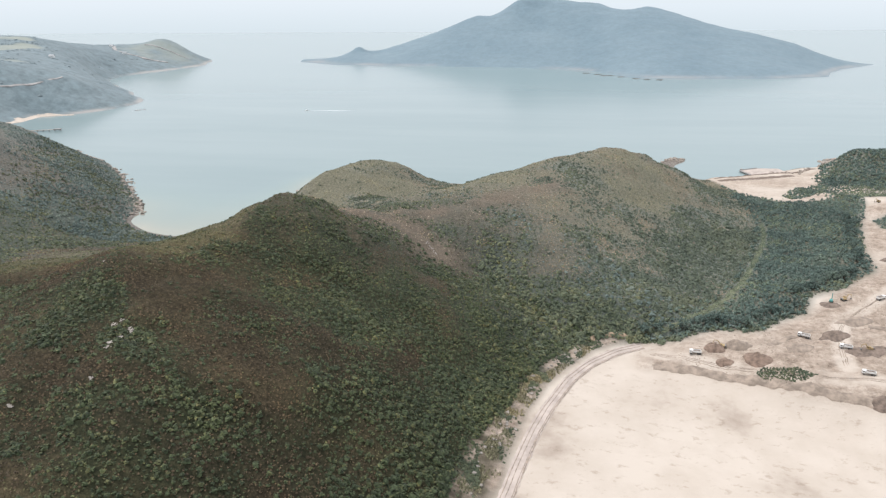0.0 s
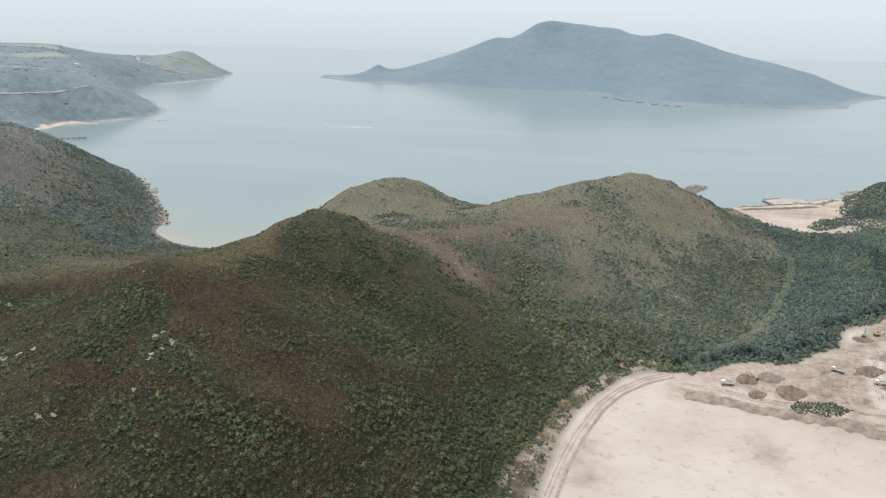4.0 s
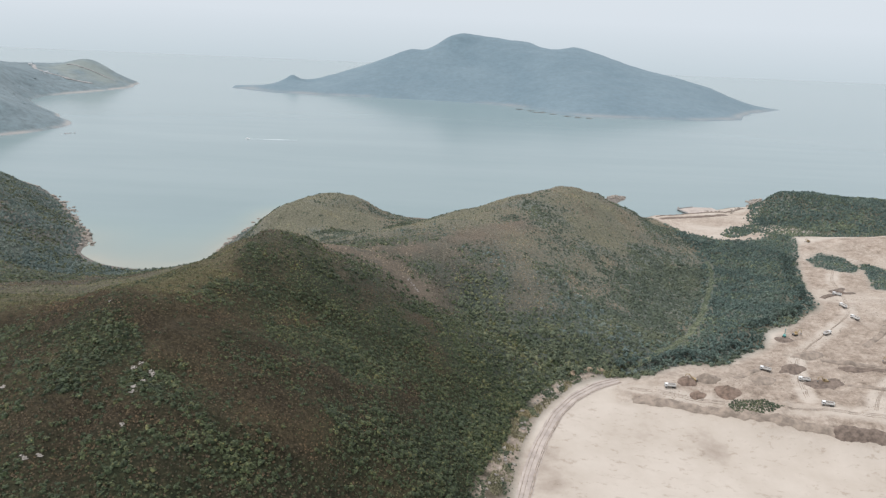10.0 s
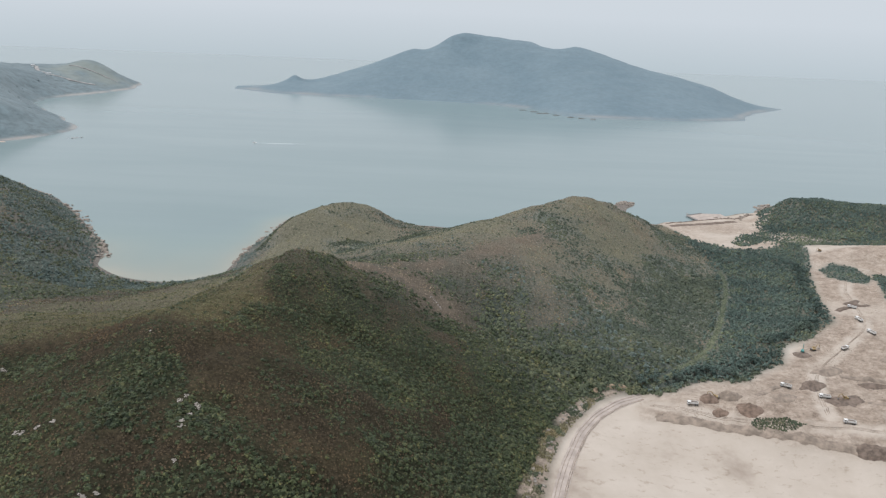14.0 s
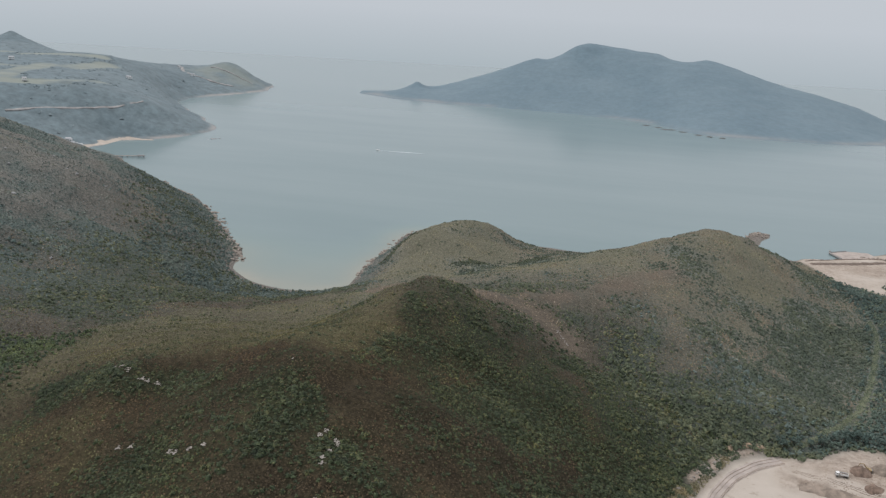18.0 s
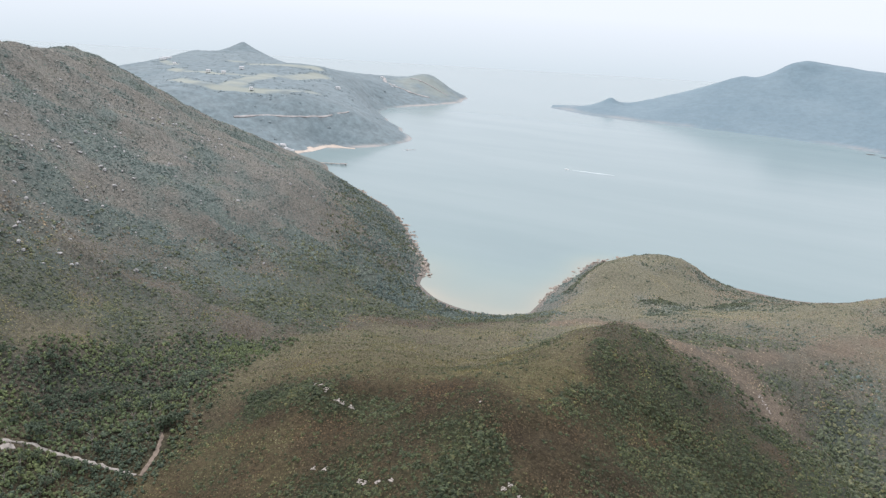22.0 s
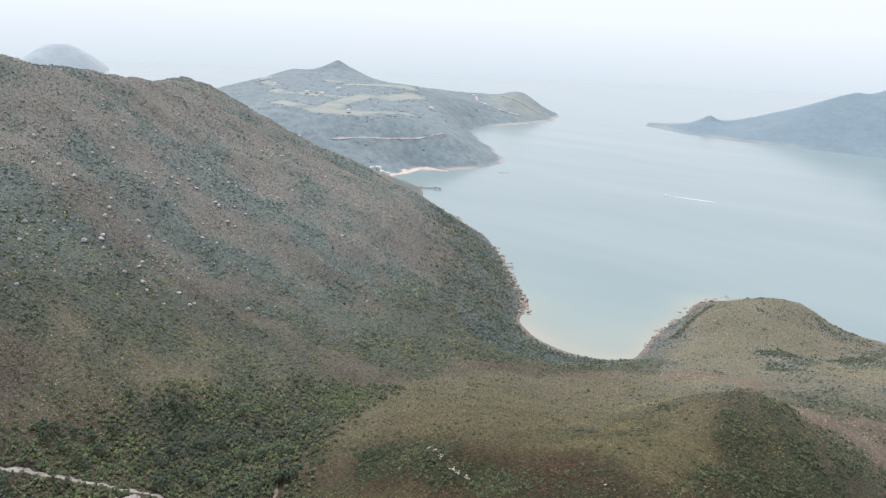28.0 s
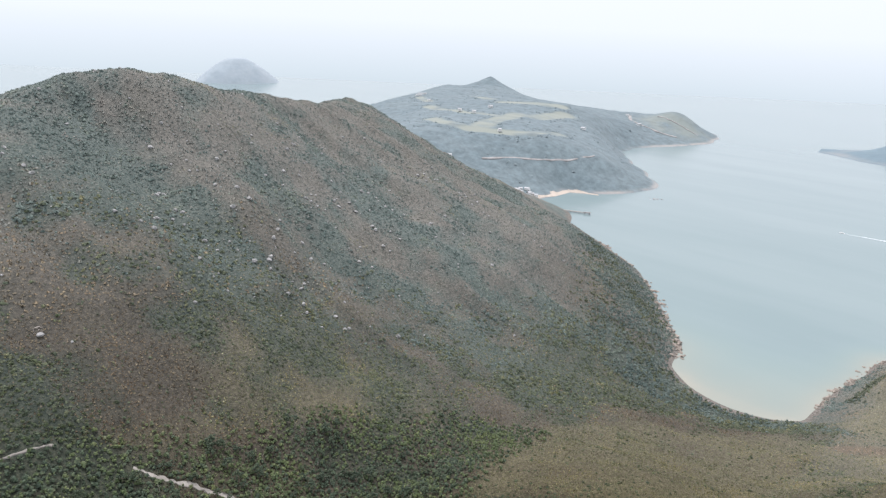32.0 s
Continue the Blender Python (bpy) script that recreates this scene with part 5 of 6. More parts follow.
tagged(ribbon("path", [(-463, 55), (-461, 74), (-459, 90), (-460, 112), (-460, 131)], 0.9, M_CONCRETE, 0.5, 0.8, 5), "narrow pale footpath along the slope", "path", kind="structure")
tagged(ribbon("path", [(-315, 247), (-318, 256), (-323, 267), (-328, 276), (-334, 283), (-342, 287)], 2.2, M_TRACK, 0.3, 0.5, 6), "brown earth track climbing between scrub and thicket", "path", kind="structure")
tagged(ribbon("path", [(-399, 66), (-403, 76), (-407, 88), (-409, 100)], 4.2, M_CONCRETE, 0.42, 0.4, 14), "pale broken slab track leaving the turning circle", "path", kind="structure")
tagged(ribbon("pad", [(-380, 216), (-373, 219)], 4.5, M_CONCRETE, 0.5, 0.2, 7), "small pale concrete pad beside the path", "pad", kind="structure")
tagged(ribbon("grass_strip", GRASS_TRACK, 3.4, M_TRACK_GRASS, 0.25, 0.8, 8), "light green grassy track cut through the woodland", "track", kind="structure")

rk = np.random.RandomState(43)
tp = np.array(along([(q[0], q[1], 0) for q in GRASS_TRACK], 0.25))
ti = rk.randint(0, len(tp), 1500)
kx, ky = tp[ti, 0] + rk.randn(1500) * 1.8, tp[ti, 1] + rk.randn(1500) * 1.4
tagged(scatter("track_grass", kx, ky, at_grid(GZ, kx, ky) + 0.3, 0.35 + 0.5 * rk.rand(1500), 0.6 + 0.5 * rk.rand(1500), M_WOOD_HAZED_LIGHT, BLADES, 44), "rough grass tufts over the woodland track", "grass", kind="stuff")

# turning circle with its grassy middle
CX, CY = -415, 55
ring = [(CX + 19 * math.cos(a), CY + 19 * math.sin(a)) for a in np.linspace(-1.2, 5.08, 44)]
tagged(ribbon("road", ring, 7.5, M_CONCRETE, 0.5, 0.03, 9, thick=1.4), "pale paved turning circle", "road", kind="structure")
bm = bmesh.new()
hub = bm.verts.new((CX, CY, land_z(CX, CY) + 0.6))
rims = []
for rad in (5, 10, 14.6, 14.9):
    rims.append([bm.verts.new((CX + rad * math.cos(a), CY + rad * math.sin(a), land_z(CX + rad * math.cos(a), CY + rad * math.sin(a)) + (0.6 if rad < 14.8 else -0.4))) for a in np.linspace(0, 2 * math.pi, 36, endpoint=False)])
for k in range(36):
    bm.faces.new((hub, rims[0][k], rims[0][(k + 1) % 36]))
    for p, q in zip(rims, rims[1:]):
        bm.faces.new((p[k], q[k], q[(k + 1) % 36], p[(k + 1) % 36]))
tagged(part("lawn", bm, M_TURF, None), "round green lawn inside the turning circle", "lawn", kind="structure")
barrier_bm = bmesh.new()
box(barrier_bm, 0, 0, 0.5, 1.9, 0.45, 1.0, 0.1)
barrier_me = mesh_of("barrier", barrier_bm, M_ORANGE)
for a in np.linspace(1.75, 3.5, 22):
    ob = new("barrier", barrier_me)
    x, y = CX + 23.6 * math.cos(a), CY + 23.6 * math.sin(a)
    ob.matrix_world = pose(x, y, land_z(x, y) + 0.5, 0, 0, math.degrees(a) + 90)
    tagged(ob, "orange plastic water barrier along the turning circle", "barrier", "barriers")


# ---- fill site: spoil, vehicles ----
def heap(x, y, rx, ry, h, mat, seed, label, turn=0):
    bm = bmesh.new()
    n, m = 9, 22
    rows = []
    top = bm.verts.new((0, 0, h))
    for i in range(1, n + 1):
        t = i / n
        row = []
        for j in range(m):
            a = 2 * math.pi * j / m
            k = 1 + 0.45 * noise.noise(Vector((math.cos(a) * 1.6, math.sin(a) * 1.3, seed)))
            px, py = rx * t * k * math.cos(a), ry * t * k * math.sin(a)
            c, s = math.cos(turn), math.sin(turn)
            wx_, wy_ = x + px * c - py * s, y + px * s + py * c
            z = land_z(wx_, wy_) - land_z(x, y) + h * (1 - t**1.3) + 0.55 * h * (noise.noise(Vector((wx_ * 0.3, wy_ * 0.3, seed))) + 0.5 * noise.noise(Vector((wx_ * 0.8, wy_ * 0.8, seed)))) * (1 - t * 0.7) - (0.6 if i == n else 0)
            row.append(bm.verts.new((wx_ - x, wy_ - y, z)))
        rows.append(row)
    for j in range(m):
        bm.faces.new((top, rows[0][j], rows[0][(j + 1) % m]))
    for a, b in zip(rows, rows[1:]):
        for j in range(m):
            bm.faces.new((a[j], b[j], b[(j + 1) % m], a[(j + 1) % m]))
    ob = part("spoil_heap", bm, mat, None, smooth=True)
    ob.location = (x, y, land_z(x, y))
    return tagged(ob, label, "spoil heap", "spoil heaps")


for spec in (
    (192, 448, 8, 6.5, 4.0, M_SPOIL_RED, 1, "reddish brown spoil heap dug by an excavator", 0.3),
    (207, 451, 9, 6.5, 5.0, M_BANK, 2, "tall tan spoil heap beside the woodland", -0.2),
    (215, 434, 10, 7.5, 4.2, M_SPOIL_RED, 3, "dark reddish spoil heap on the terrace", -0.5),
    (194, 433, 5.5, 4.5, 2.2, M_SPOIL_RED, 4, "small reddish spoil heap near the scarp", 0),
    (245, 449, 11, 6, 2.0, M_BANK, 5, "low tan spoil heap between truck bays", 0.2),
    (274, 464, 13, 6, 1.8, M_SPOIL, 6, "dark spoil bank on the terrace", 0.4),
    (286, 443, 14, 8.5, 1.3, M_SPOIL, 7, "dark damp spoil spread beside a dump truck", 0.2),
    (287, 511, 9, 5.5, 1.0, M_SPOIL, 8, "dark dug-over soil by the woodland edge", 0),
    (321, 461, 18, 5, 2.0, M_SPOIL, 9, "long dark spoil bank across the terrace", -0.15),
    (294, 485, 17, 6, 1.6, M_BANK, 10, "broad brown spoil bank on the upper fill", 0.3),
    (352, 470, 11, 5, 1.6, M_SPOIL, 11, "dark spoil dug by an excavator", -0.3),
    (387, 622, 13, 4.5, 1.2, M_SPOIL, 12, "low brown spoil bank in the upper site", 0.6),
    (395, 500, 17, 8, 1.2, M_BANK, 13, "broad soil patch on the upper fill", 0.3),
    (420, 560, 12, 5, 1.5, M_SPOIL_RED, 14, "brown earth bank in the upper site", 0.9),
):
    heap(*spec)


# clods and rubble thrown over the upper fill
CLODS = bushes(8, 4, 0, 0.5, 0, 61)
rc = np.random.RandomState(62)
cx_, cy_ = 140 + 420 * rc.rand(70000) ** 1.4, 350 + 420 * rc.rand(70000)
strewn = (inside(cx_, cy_, BENCH_RING, 4) > 0.6) & (at_grid(SAND, cx_, cy_) > 0.6) & (fbm(cx_ * 0.45 + 0.2 * cy_, 0.9 * cy_ - 0.3 * cx_, 22, 63, 4) > 0.46 + 0.10 * rc.rand(70000))
cx_, cy_ = cx_[strewn], cy_[strewn]
csz = 0.18 + 0.6 * rc.rand(len(cx_)) ** 3
for k in (0, 1):
    part_ = (rc.rand(len(cx_)) < 0.45) == bool(k)
    ob = scatter("rubble", cx_[part_], cy_[part_], at_grid(GZ, cx_[part_], cy_[part_]), csz[part_], np.full(part_.sum(), 0.8), (M_BANK, M_SITE)[k], CLODS, 64 + k)
    tagged(ob, ("brown", "pale")[k] + " clods and rubble strewn over the fill", "rubble", kind="stuff")

for k, line in enumerate(SITE_LANES):
    for side in (-1.6, 0.2, 1.5):
        rut_line = [(p[0] + side, p[1] + 0.5 * abs(side) * (1 if side > 0 else -1)) for p in line]
        tagged(ribbon("rut", rut_line, 0.24, M_BANK, 0.1, 0.95, 90 + k, 3.0), "brown wheel rut on the site road", "rut", "site road ruts", "structure")


def bank(line, width, height, mat, seed, label):
    """A long rough ridge of tipped earth."""
    bm = bmesh.new()
    pts = along([(p[0], p[1], 0) for p in line], 1.6)
    rows = []
    for i, p in enumerate(pts):
        q, o = pts[min(i + 1, len(pts) - 1)], pts[max(i - 1, 0)]
        d_ = Vector((q[0] - o[0], q[1] - o[1], 0)).normalized()
        s = Vector((-d_.y, d_.x, 0))
        end = min(1, i / 4, (len(pts) - 1 - i) / 4)
        hh = height * (0.25 + 0.75 * end) * (0.7 + 0.9 * noise.noise(Vector((p[0] * 0.12, p[1] * 0.12, seed))))
        row = []
        for t in (-1, -0.6, -0.2, 0.2, 0.6, 1):
            off = t * width / 2 * (1 + 0.5 * noise.noise(Vector((p[0] * 0.2, p[1] * 0.2, seed + t))))
            v = Vector((p[0], p[1], 0)) + s * off
            z = max(0.0, 1 - t * t) * hh * (1 + 0.5 * noise.noise(Vector((v.x * 0.6, v.y * 0.6, seed))) + 0.35 * noise.noise(Vector((v.x * 1.7, v.y * 1.7, seed))))
            row.append(bm.verts.new((v.x, v.y, land_z(v.x, v.y) + z - (0.5 if abs(t) == 1 else 0))))
        rows.append(row)
    for a, c in zip(rows, rows[1:]):
        for k in range(5):
            bm.faces.new((a[k], a[k + 1], c[k + 1], c[k]))
    return tagged(part("earth_bank", bm, mat, None), label, "earth bank", "earth banks")


bank([(106, 457), (114, 463), (124, 467), (134, 469), (142, 468)], 4.5, 1.6, M_CUTTING, 12, "ochre cut earth face below the woodland corner")
bank([(150, 432), (175, 428), (200, 418), (225, 409), (250, 400), (285, 388)], 9, 1.0, M_BANK, 1, "rough brown earth bank along the terrace scarp")
bank([(268, 394), (300, 384), (330, 374), (400, 352)], 11, 2.2, M_SPOIL, 2, "dark brown earth bank along the terrace scarp")
bank([(226, 452), (245, 462), (262, 474)], 6, 1.6, M_BANK, 3, "brown earth bank between truck bays")
bank([(300, 478), (322, 470), (348, 462)], 7, 1.8, M_BANK, 4, "brown earth bank on the upper fill")
bank([(300, 440), (335, 425), (380, 412)], 6, 1.4, M_BANK, 5, "low brown earth bank on the terrace")
bank([(345, 500), (370, 520), (392, 548)], 6, 1.5, M_BANK, 6, "low brown earth bank beside the site road")
bank([(362, 600), (382, 612), (400, 616)], 7, 1.6, M_SPOIL, 7, "dark earth bank beside the climbing road")
bank([(402, 560), (425, 590), (440, 620)], 7, 1.5, M_BANK, 8, "brown earth bank in the upper site")
bank([(322, 968), (350, 978), (380, 988), (432, 1010)], 13, 0.8, M_SPOIL, 10, "dark scrubby strip of rubble behind the quay")
bank([(320, 985), (360, 1008), (400, 1020), (440, 1030), (480, 1062)], 5, 1.2, M_SPOIL, 9, "dark stony breakwater bank along the quay")


def dump_truck(paint, label):
    root = new("dump_truck")
    tagged(root, label, "dump truck", "dump trucks on the fill")
    bm = bmesh.new()
    box(bm, 0, 0, 0.95, 7.4, 0.9, 0.3)
    part("chassis", bm, M_STEEL, root)
    bm = bmesh.new()
    box(bm, 2.9, 0, 1.95, 1.7, 2.4, 1.9, 0.16)
    cab = part("cab", bm, paint, root)
    bm = bmesh.new()
    box(bm, 3.76, 0, 2.3, 0.06, 2.0, 0.8, 0.02)
    part("windscreen", bm, M_GLASS, cab, "dark windscreen")
    for s in (-1, 1):
        bm = bmesh.new()
        box(bm, 3.05, s * 1.205, 2.3, 0.9, 0.05, 0.7, 0.02)
        part("side_window", bm, M_GLASS, cab, "dark side window")
    bm = bmesh.new()
    box(bm, 3.8, 0, 0.95, 0.25, 2.3, 0.4, 0.05)
    part("bumper", bm, M_STEEL, root)
    bm = bmesh.new()
    box(bm, -1.0, 0, 1.45, 5.4, 2.3, 0.15, 0.03)
    for s in (-1, 1):
        box(bm, -1.0, s * 1.17, 2.1, 5.4, 0.1, 1.3, 0.03)
        for k in range(5):
            box(bm, -3.4 + k * 1.2, s * 1.25, 2.1, 0.12, 0.1, 1.25, 0.02)
    box(bm, 1.65, 0, 2.2, 0.1, 2.4, 1.6, 0.03)
    box(bm, 2.1, 0, 2.95, 0.9, 2.4, 0.08, 0.03)
    box(bm, -3.7, 0, 2.05, 0.1, 2.3, 1.2, 0.03)
    bed_ = part("dump_body", bm, paint, root)
    bm = bmesh.new()
    box(bm, -1.0, 0, 2.0, 5.0, 2.1, 0.9, 0.35)
    part("load", bm, M_SPOIL, bed_, "heaped earth load")
    for wx_ in (2.7, -1.7, -3.0):
        for s in (-1, 1):
            bm = bmesh.new()
            rod(bm, (wx_, s * 0.85, 0.52), (wx_, s * 1.2, 0.52), 0.52, 0.52, 14)
            w = part("wheel", bm, M_TYRE, root)
            bm = bmesh.new()
            rod(bm, (wx_, s * 1.1, 0.52), (wx_, s * 1.22, 0.52), 0.26, 0.22, 10)
            part("rim", bm, M_STEEL, w)
    return root


def excavator(paint, label):
    root = new("excavator")
    tagged(root, label, "excavator", "excavators on the fill")
    for s in (-1, 1):
        bm = bmesh.new()
        box(bm, 0, s * 1.2, 0.45, 4.2, 0.6, 0.85, 0.3)
        part("track", bm, M_TYRE, root)
    bm = bmesh.new()
    box(bm, -0.4, 0, 1.6, 3.6, 2.6, 1.2, 0.12)
    body_ = part("body", bm, paint, root)
    bm = bmesh.new()
    box(bm, -1.9, 0, 1.65, 0.9, 2.6, 1.3, 0.2)
    part("counterweight", bm, M_STEEL, body_)
    bm = bmesh.new()
    box(bm, 0.8, 0.75, 2.5, 1.5, 1.0, 1.5, 0.12)
    cab = part("cab", bm, paint, root)
    bm = bmesh.new()
    box(bm, 1.56, 0.75, 2.6, 0.05, 0.85, 1.0, 0.02)
    part("windscreen", bm, M_GLASS, cab)
    bm = bmesh.new()
    rod(bm, (1.2, -0.2, 1.9), (3.2, -0.2, 4.6), 0.36, 0.3, 6)
    rod(bm, (3.2, -0.2, 4.6), (5.4, -0.2, 4.3), 0.3, 0.22, 6)
    part("boom", bm, paint, root)
    bm = bmesh.new()
    rod(bm, (5.4, -0.2, 4.5), (6.0, -0.2, 1.8), 0.24, 0.18, 6)
    part("arm", bm, paint, root)
    bm = bmesh.new()
    box(bm, 5.8, -0.2, 1.2, 1.0, 1.2, 1.0, 0.25)
    part("bucket", bm, M_STEEL, root)
    return root


def rig(label):
    root = new("drilling_rig")
    tagged(root, label, "drilling rig")
    for s in (-1, 1):
        bm = bmesh.new()
        box(bm, 0, s * 1.1, 0.4, 3.8, 0.55, 0.75, 0.28)
        part("track", bm, M_TYRE, root)
    bm = bmesh.new()
    box(bm, -0.6, 0, 1.5, 3.0, 2.2, 1.3, 0.12)
    part("body", bm, M_TEAL, root)
    bm = bmesh.new()
    box(bm, 1.5, 0, 3.6, 0.5, 0.5, 6.0, 0.05)
    part("mast", bm, M_TEAL, root)
    bm = bmesh.new()
    rod(bm, (1.85, 0, 0.4), (1.85, 0, 5.8), 0.1, 0.1, 8)
    part("drill_rod", bm, M_STEEL, root)
    return root


def stand(root, x, y, turn):
    root.matrix_world = pose(x, y, land_z(x, y) + 0.1, 0, 0, turn)
    return root


truck = stand(dump_truck(M_WHITE, "dusty white dump truck on the terrace"), 178, 442, 175)
for x, y, a, lab in ((274, 415, 165, "white dump truck on the edge of the terrace"), (274, 448, 165, "white dump truck beside dark spoil"), (253, 463, 150, "white dump truck reversing near a spoil bank"), (326, 520, 30, "white dump truck on the upper fill"), (361, 545, 110, "white dump truck on the climbing site road"), (366, 573, 100, "white dump truck queueing on the site road"), (379, 607, 150, "white dump truck far up the site road")):
    tagged(stand(copy_thing(truck, Matrix()), x, y, a), lab)
digger = stand(excavator(M_YELLOW, "dusty yellow excavator working on a spoil heap"), 197, 450, 160)
for x, y, a, lab in ((287, 445, 190, "yellow excavator loading a dump truck"), (346, 468, 120, "yellow excavator with its boom raised"), (448, 802, 210, "yellow excavator on the far sandy bench"), (300, 519, 20, "yellow excavator near the woodland edge")):
    tagged(stand(copy_thing(digger, Matrix()), x, y, a), lab)
stand(rig("teal drilling rig standing in dug soil"), 290, 516, 60)

# pale stones and rubble on the verge of the fill
VERGE = [(38, 296), (50, 340), (60, 372), (72, 402), (88, 430), (106, 452), (118, 461)]
VERGE_MESHES = [mesh_of("stone", lump(70 + s, 0.5, 0.7), M_ROCK) for s in range(4)]
rv = random.Random(31)
for i in range(70):
    p = rv.choice(along([(q[0], q[1], 0) for q in VERGE], 1.5))
    x, y = p[0] + rv.gauss(0, 2.5), p[1] + rv.gauss(0, 2.5)
    s = rv.uniform(0.3, 1.3)
    ob = new("stone", rv.choice(VERGE_MESHES))
    ob.location = (x, y, land_z(x, y) + 0.2 * s)
    ob.rotation_euler = (0, 0, rv.uniform(0, 6.28))
    ob.scale = (s * rv.uniform(0.8, 1.5), s, s)
    tagged(ob, "pale broken stone on the grassy verge of the fill", "stone", "verge stones")
for i in range(45):
    x, y = rv.uniform(466, 506), rv.uniform(872, 910)
    s = rv.uniform(0.6, 2.0)
    ob = new("stone", rv.choice(VERGE_MESHES))
    ob.location = (x, y, land_z(x, y) + 0.2 * s)
    ob.rotation_euler = (0, 0, rv.uniform(0, 6.28))
    ob.scale = (s * rv.uniform(0.8, 1.5), s, s)
    tagged(ob, "pale quarried block dumped below the wooded knoll", "stone", "dumped blocks")
rg = np.random.RandomState(41)
vp = np.array(along([(q[0], q[1], 0) for q in VERGE], 0.25))
vi = rg.randint(0, len(vp), 5200)
gx_, gy_ = vp[vi, 0] + rg.randn(5200) * 4.5, vp[vi, 1] + rg.randn(5200) * 3.5
keep = (inside(gx_, gy_, VERGE_RING, 2.0) > 0.3) & (fbm(gx_, gy_, 7, 45, 2) > 0.36 + 0.25 * rg.rand(5200))
gx_, gy_ = gx_[keep], gy_[keep]
lush = fbm(gx_, gy_, 12, 46, 2) > 0.5
tagged(scatter("verge_scrub", gx_[lush], gy_[lush], at_grid(GZ, gx_[lush], gy_[lush]), 0.4 + 0.9 * rg.rand(lush.sum()) ** 2, 0.6 + 0.5 * rg.rand(lush.sum()), M_SCRUB_HAZE_MID, SMALL, 47), "light green weeds on the rubbly verge of the fill", "weeds", kind="stuff")
gx_, gy_ = gx_[~lush], gy_[~lush]
tagged(scatter("tall_grass", gx_, gy_, at_grid(GZ, gx_, gy_), 0.35 + 0.5 * rg.rand(len(gx_)), 1.2 + rg.rand(len(gx_)), M_PALE_GRASS, BLADES, 42), "pale dry tall grass along the rim of the fill", "grass", kind="stuff")

# shrubs on the mounds in the site
woods(MOUND_RING, 2.6, 0.8, 2.0, 341, "low green shrubs over an earth mound")
woods(SHRUB_RING, 2.8, 1.0, 2.2, 351, "dark shrubs along an earth bank")
woods([(p[0], p[1]) for p in [(207, 416), (216, 424), (236, 423), (245, 414), (224, 409)]], 0.9, 0.45, 1.0, 361, "reedy dark shrubs on the terrace edge", True, rim=1.5, mats=(M_THICKET, M_SCRUB_HAZE_MID))


# ---- single trees in the valley and at the woodland rim ----
def tree_mesh(seed, height, wide, leaf):
    """Trunk with limbs, and a crown of many small leaf clumps with gaps."""
    r = random.Random(seed)
    bm = bmesh.new()
    fork = Vector((r.uniform(-0.4, 0.4), r.uniform(-0.4, 0.4), height * 0.38))
    rod(bm, (0, 0, -0.4), fork, 0.22, 0.15, 7)
    tips = []
    for k in range(6):
        a = 2 * math.pi * k / 6 + r.uniform(-0.4, 0.4)
        tip = Vector((math.cos(a) * wide * r.uniform(0.4, 0.8), math.sin(a) * wide * r.uniform(0.4, 0.8), height * r.uniform(0.6, 0.9)))
        rod(bm, fork, tip, 0.1, 0.03, 5)
        tips.append(tip)
    tips.append(Vector((0, 0, height * 0.95)))
    trunk = mesh_of("trunk", bm, M_BARK)
    v_all, f_all = [], []
    for _ in range(40):
        c = r.choice(tips) + Vector((r.gauss(0, wide * 0.22), r.gauss(0, wide * 0.22), r.gauss(0, height * 0.09)))
        v, f = SMALL[r.randrange(len(SMALL))]
        s = r.uniform(0.35, 0.85) * wide / 3
        base = len(v_all)
        v_all += [tuple(c + Vector(p) * s) for p in v]
        f_all += [tuple(int(i) + base for i in t) for t in f]
    crown = bpy.data.meshes.new("crown")
    crown.from_pydata(v_all, [], f_all)
    crown.materials.append(leaf)
    return trunk, crown


TREES = [tree_mesh(500 + k, h, w, leaf) for leaf in (M_THICKET, M_WOOD_HAZED) for k, (h, w) in enumerate(((6.5, 3.2), (5.0, 2.8), (7.5, 3.8), (4.2, 2.4), (6.0, 2.6)))]


def tree(kind, x, y, turn, scale, label, group):
    trunk, crown = TREES[kind]
    root = new("tree")
    root.matrix_world = pose(x, y, land_z(x, y), 0, 0, turn) @ Matrix.Scale(scale, 4)
    for name, me in (("trunk", trunk), ("crown", crown)):
        ob = new(name, me)
        ob.parent = root
    return tagged(root, label, "tree", group)


rt = random.Random(77)
placed = 0
while placed < 150:
    x, y = rt.uniform(-440, -305), rt.uniform(90, 330)
    if inside(np.array([x]), np.array([y]), VALLEY_RING, 3)[0] > 0.5 and path_gap(np.array([x]), np.array([y]))[0] == 0:
        tree(rt.randrange(5), x, y, rt.uniform(0, 360), rt.uniform(0.75, 1.25), "leafy green tree rising above the valley thicket", "valley trees")
        placed += 1
rim = along([(p[0], p[1], 0) for p in WOOD_RING[:14]], 4.0)
for i in range(90):
    p = rt.choice(rim)
    tree(5 + rt.randrange(5), p[0] + rt.uniform(-9, 0), p[1] + rt.uniform(2, 10), rt.uniform(0, 360), rt.uniform(0.8, 1.3), "dark green tree at the woodland rim above the fill", "woodland rim trees")


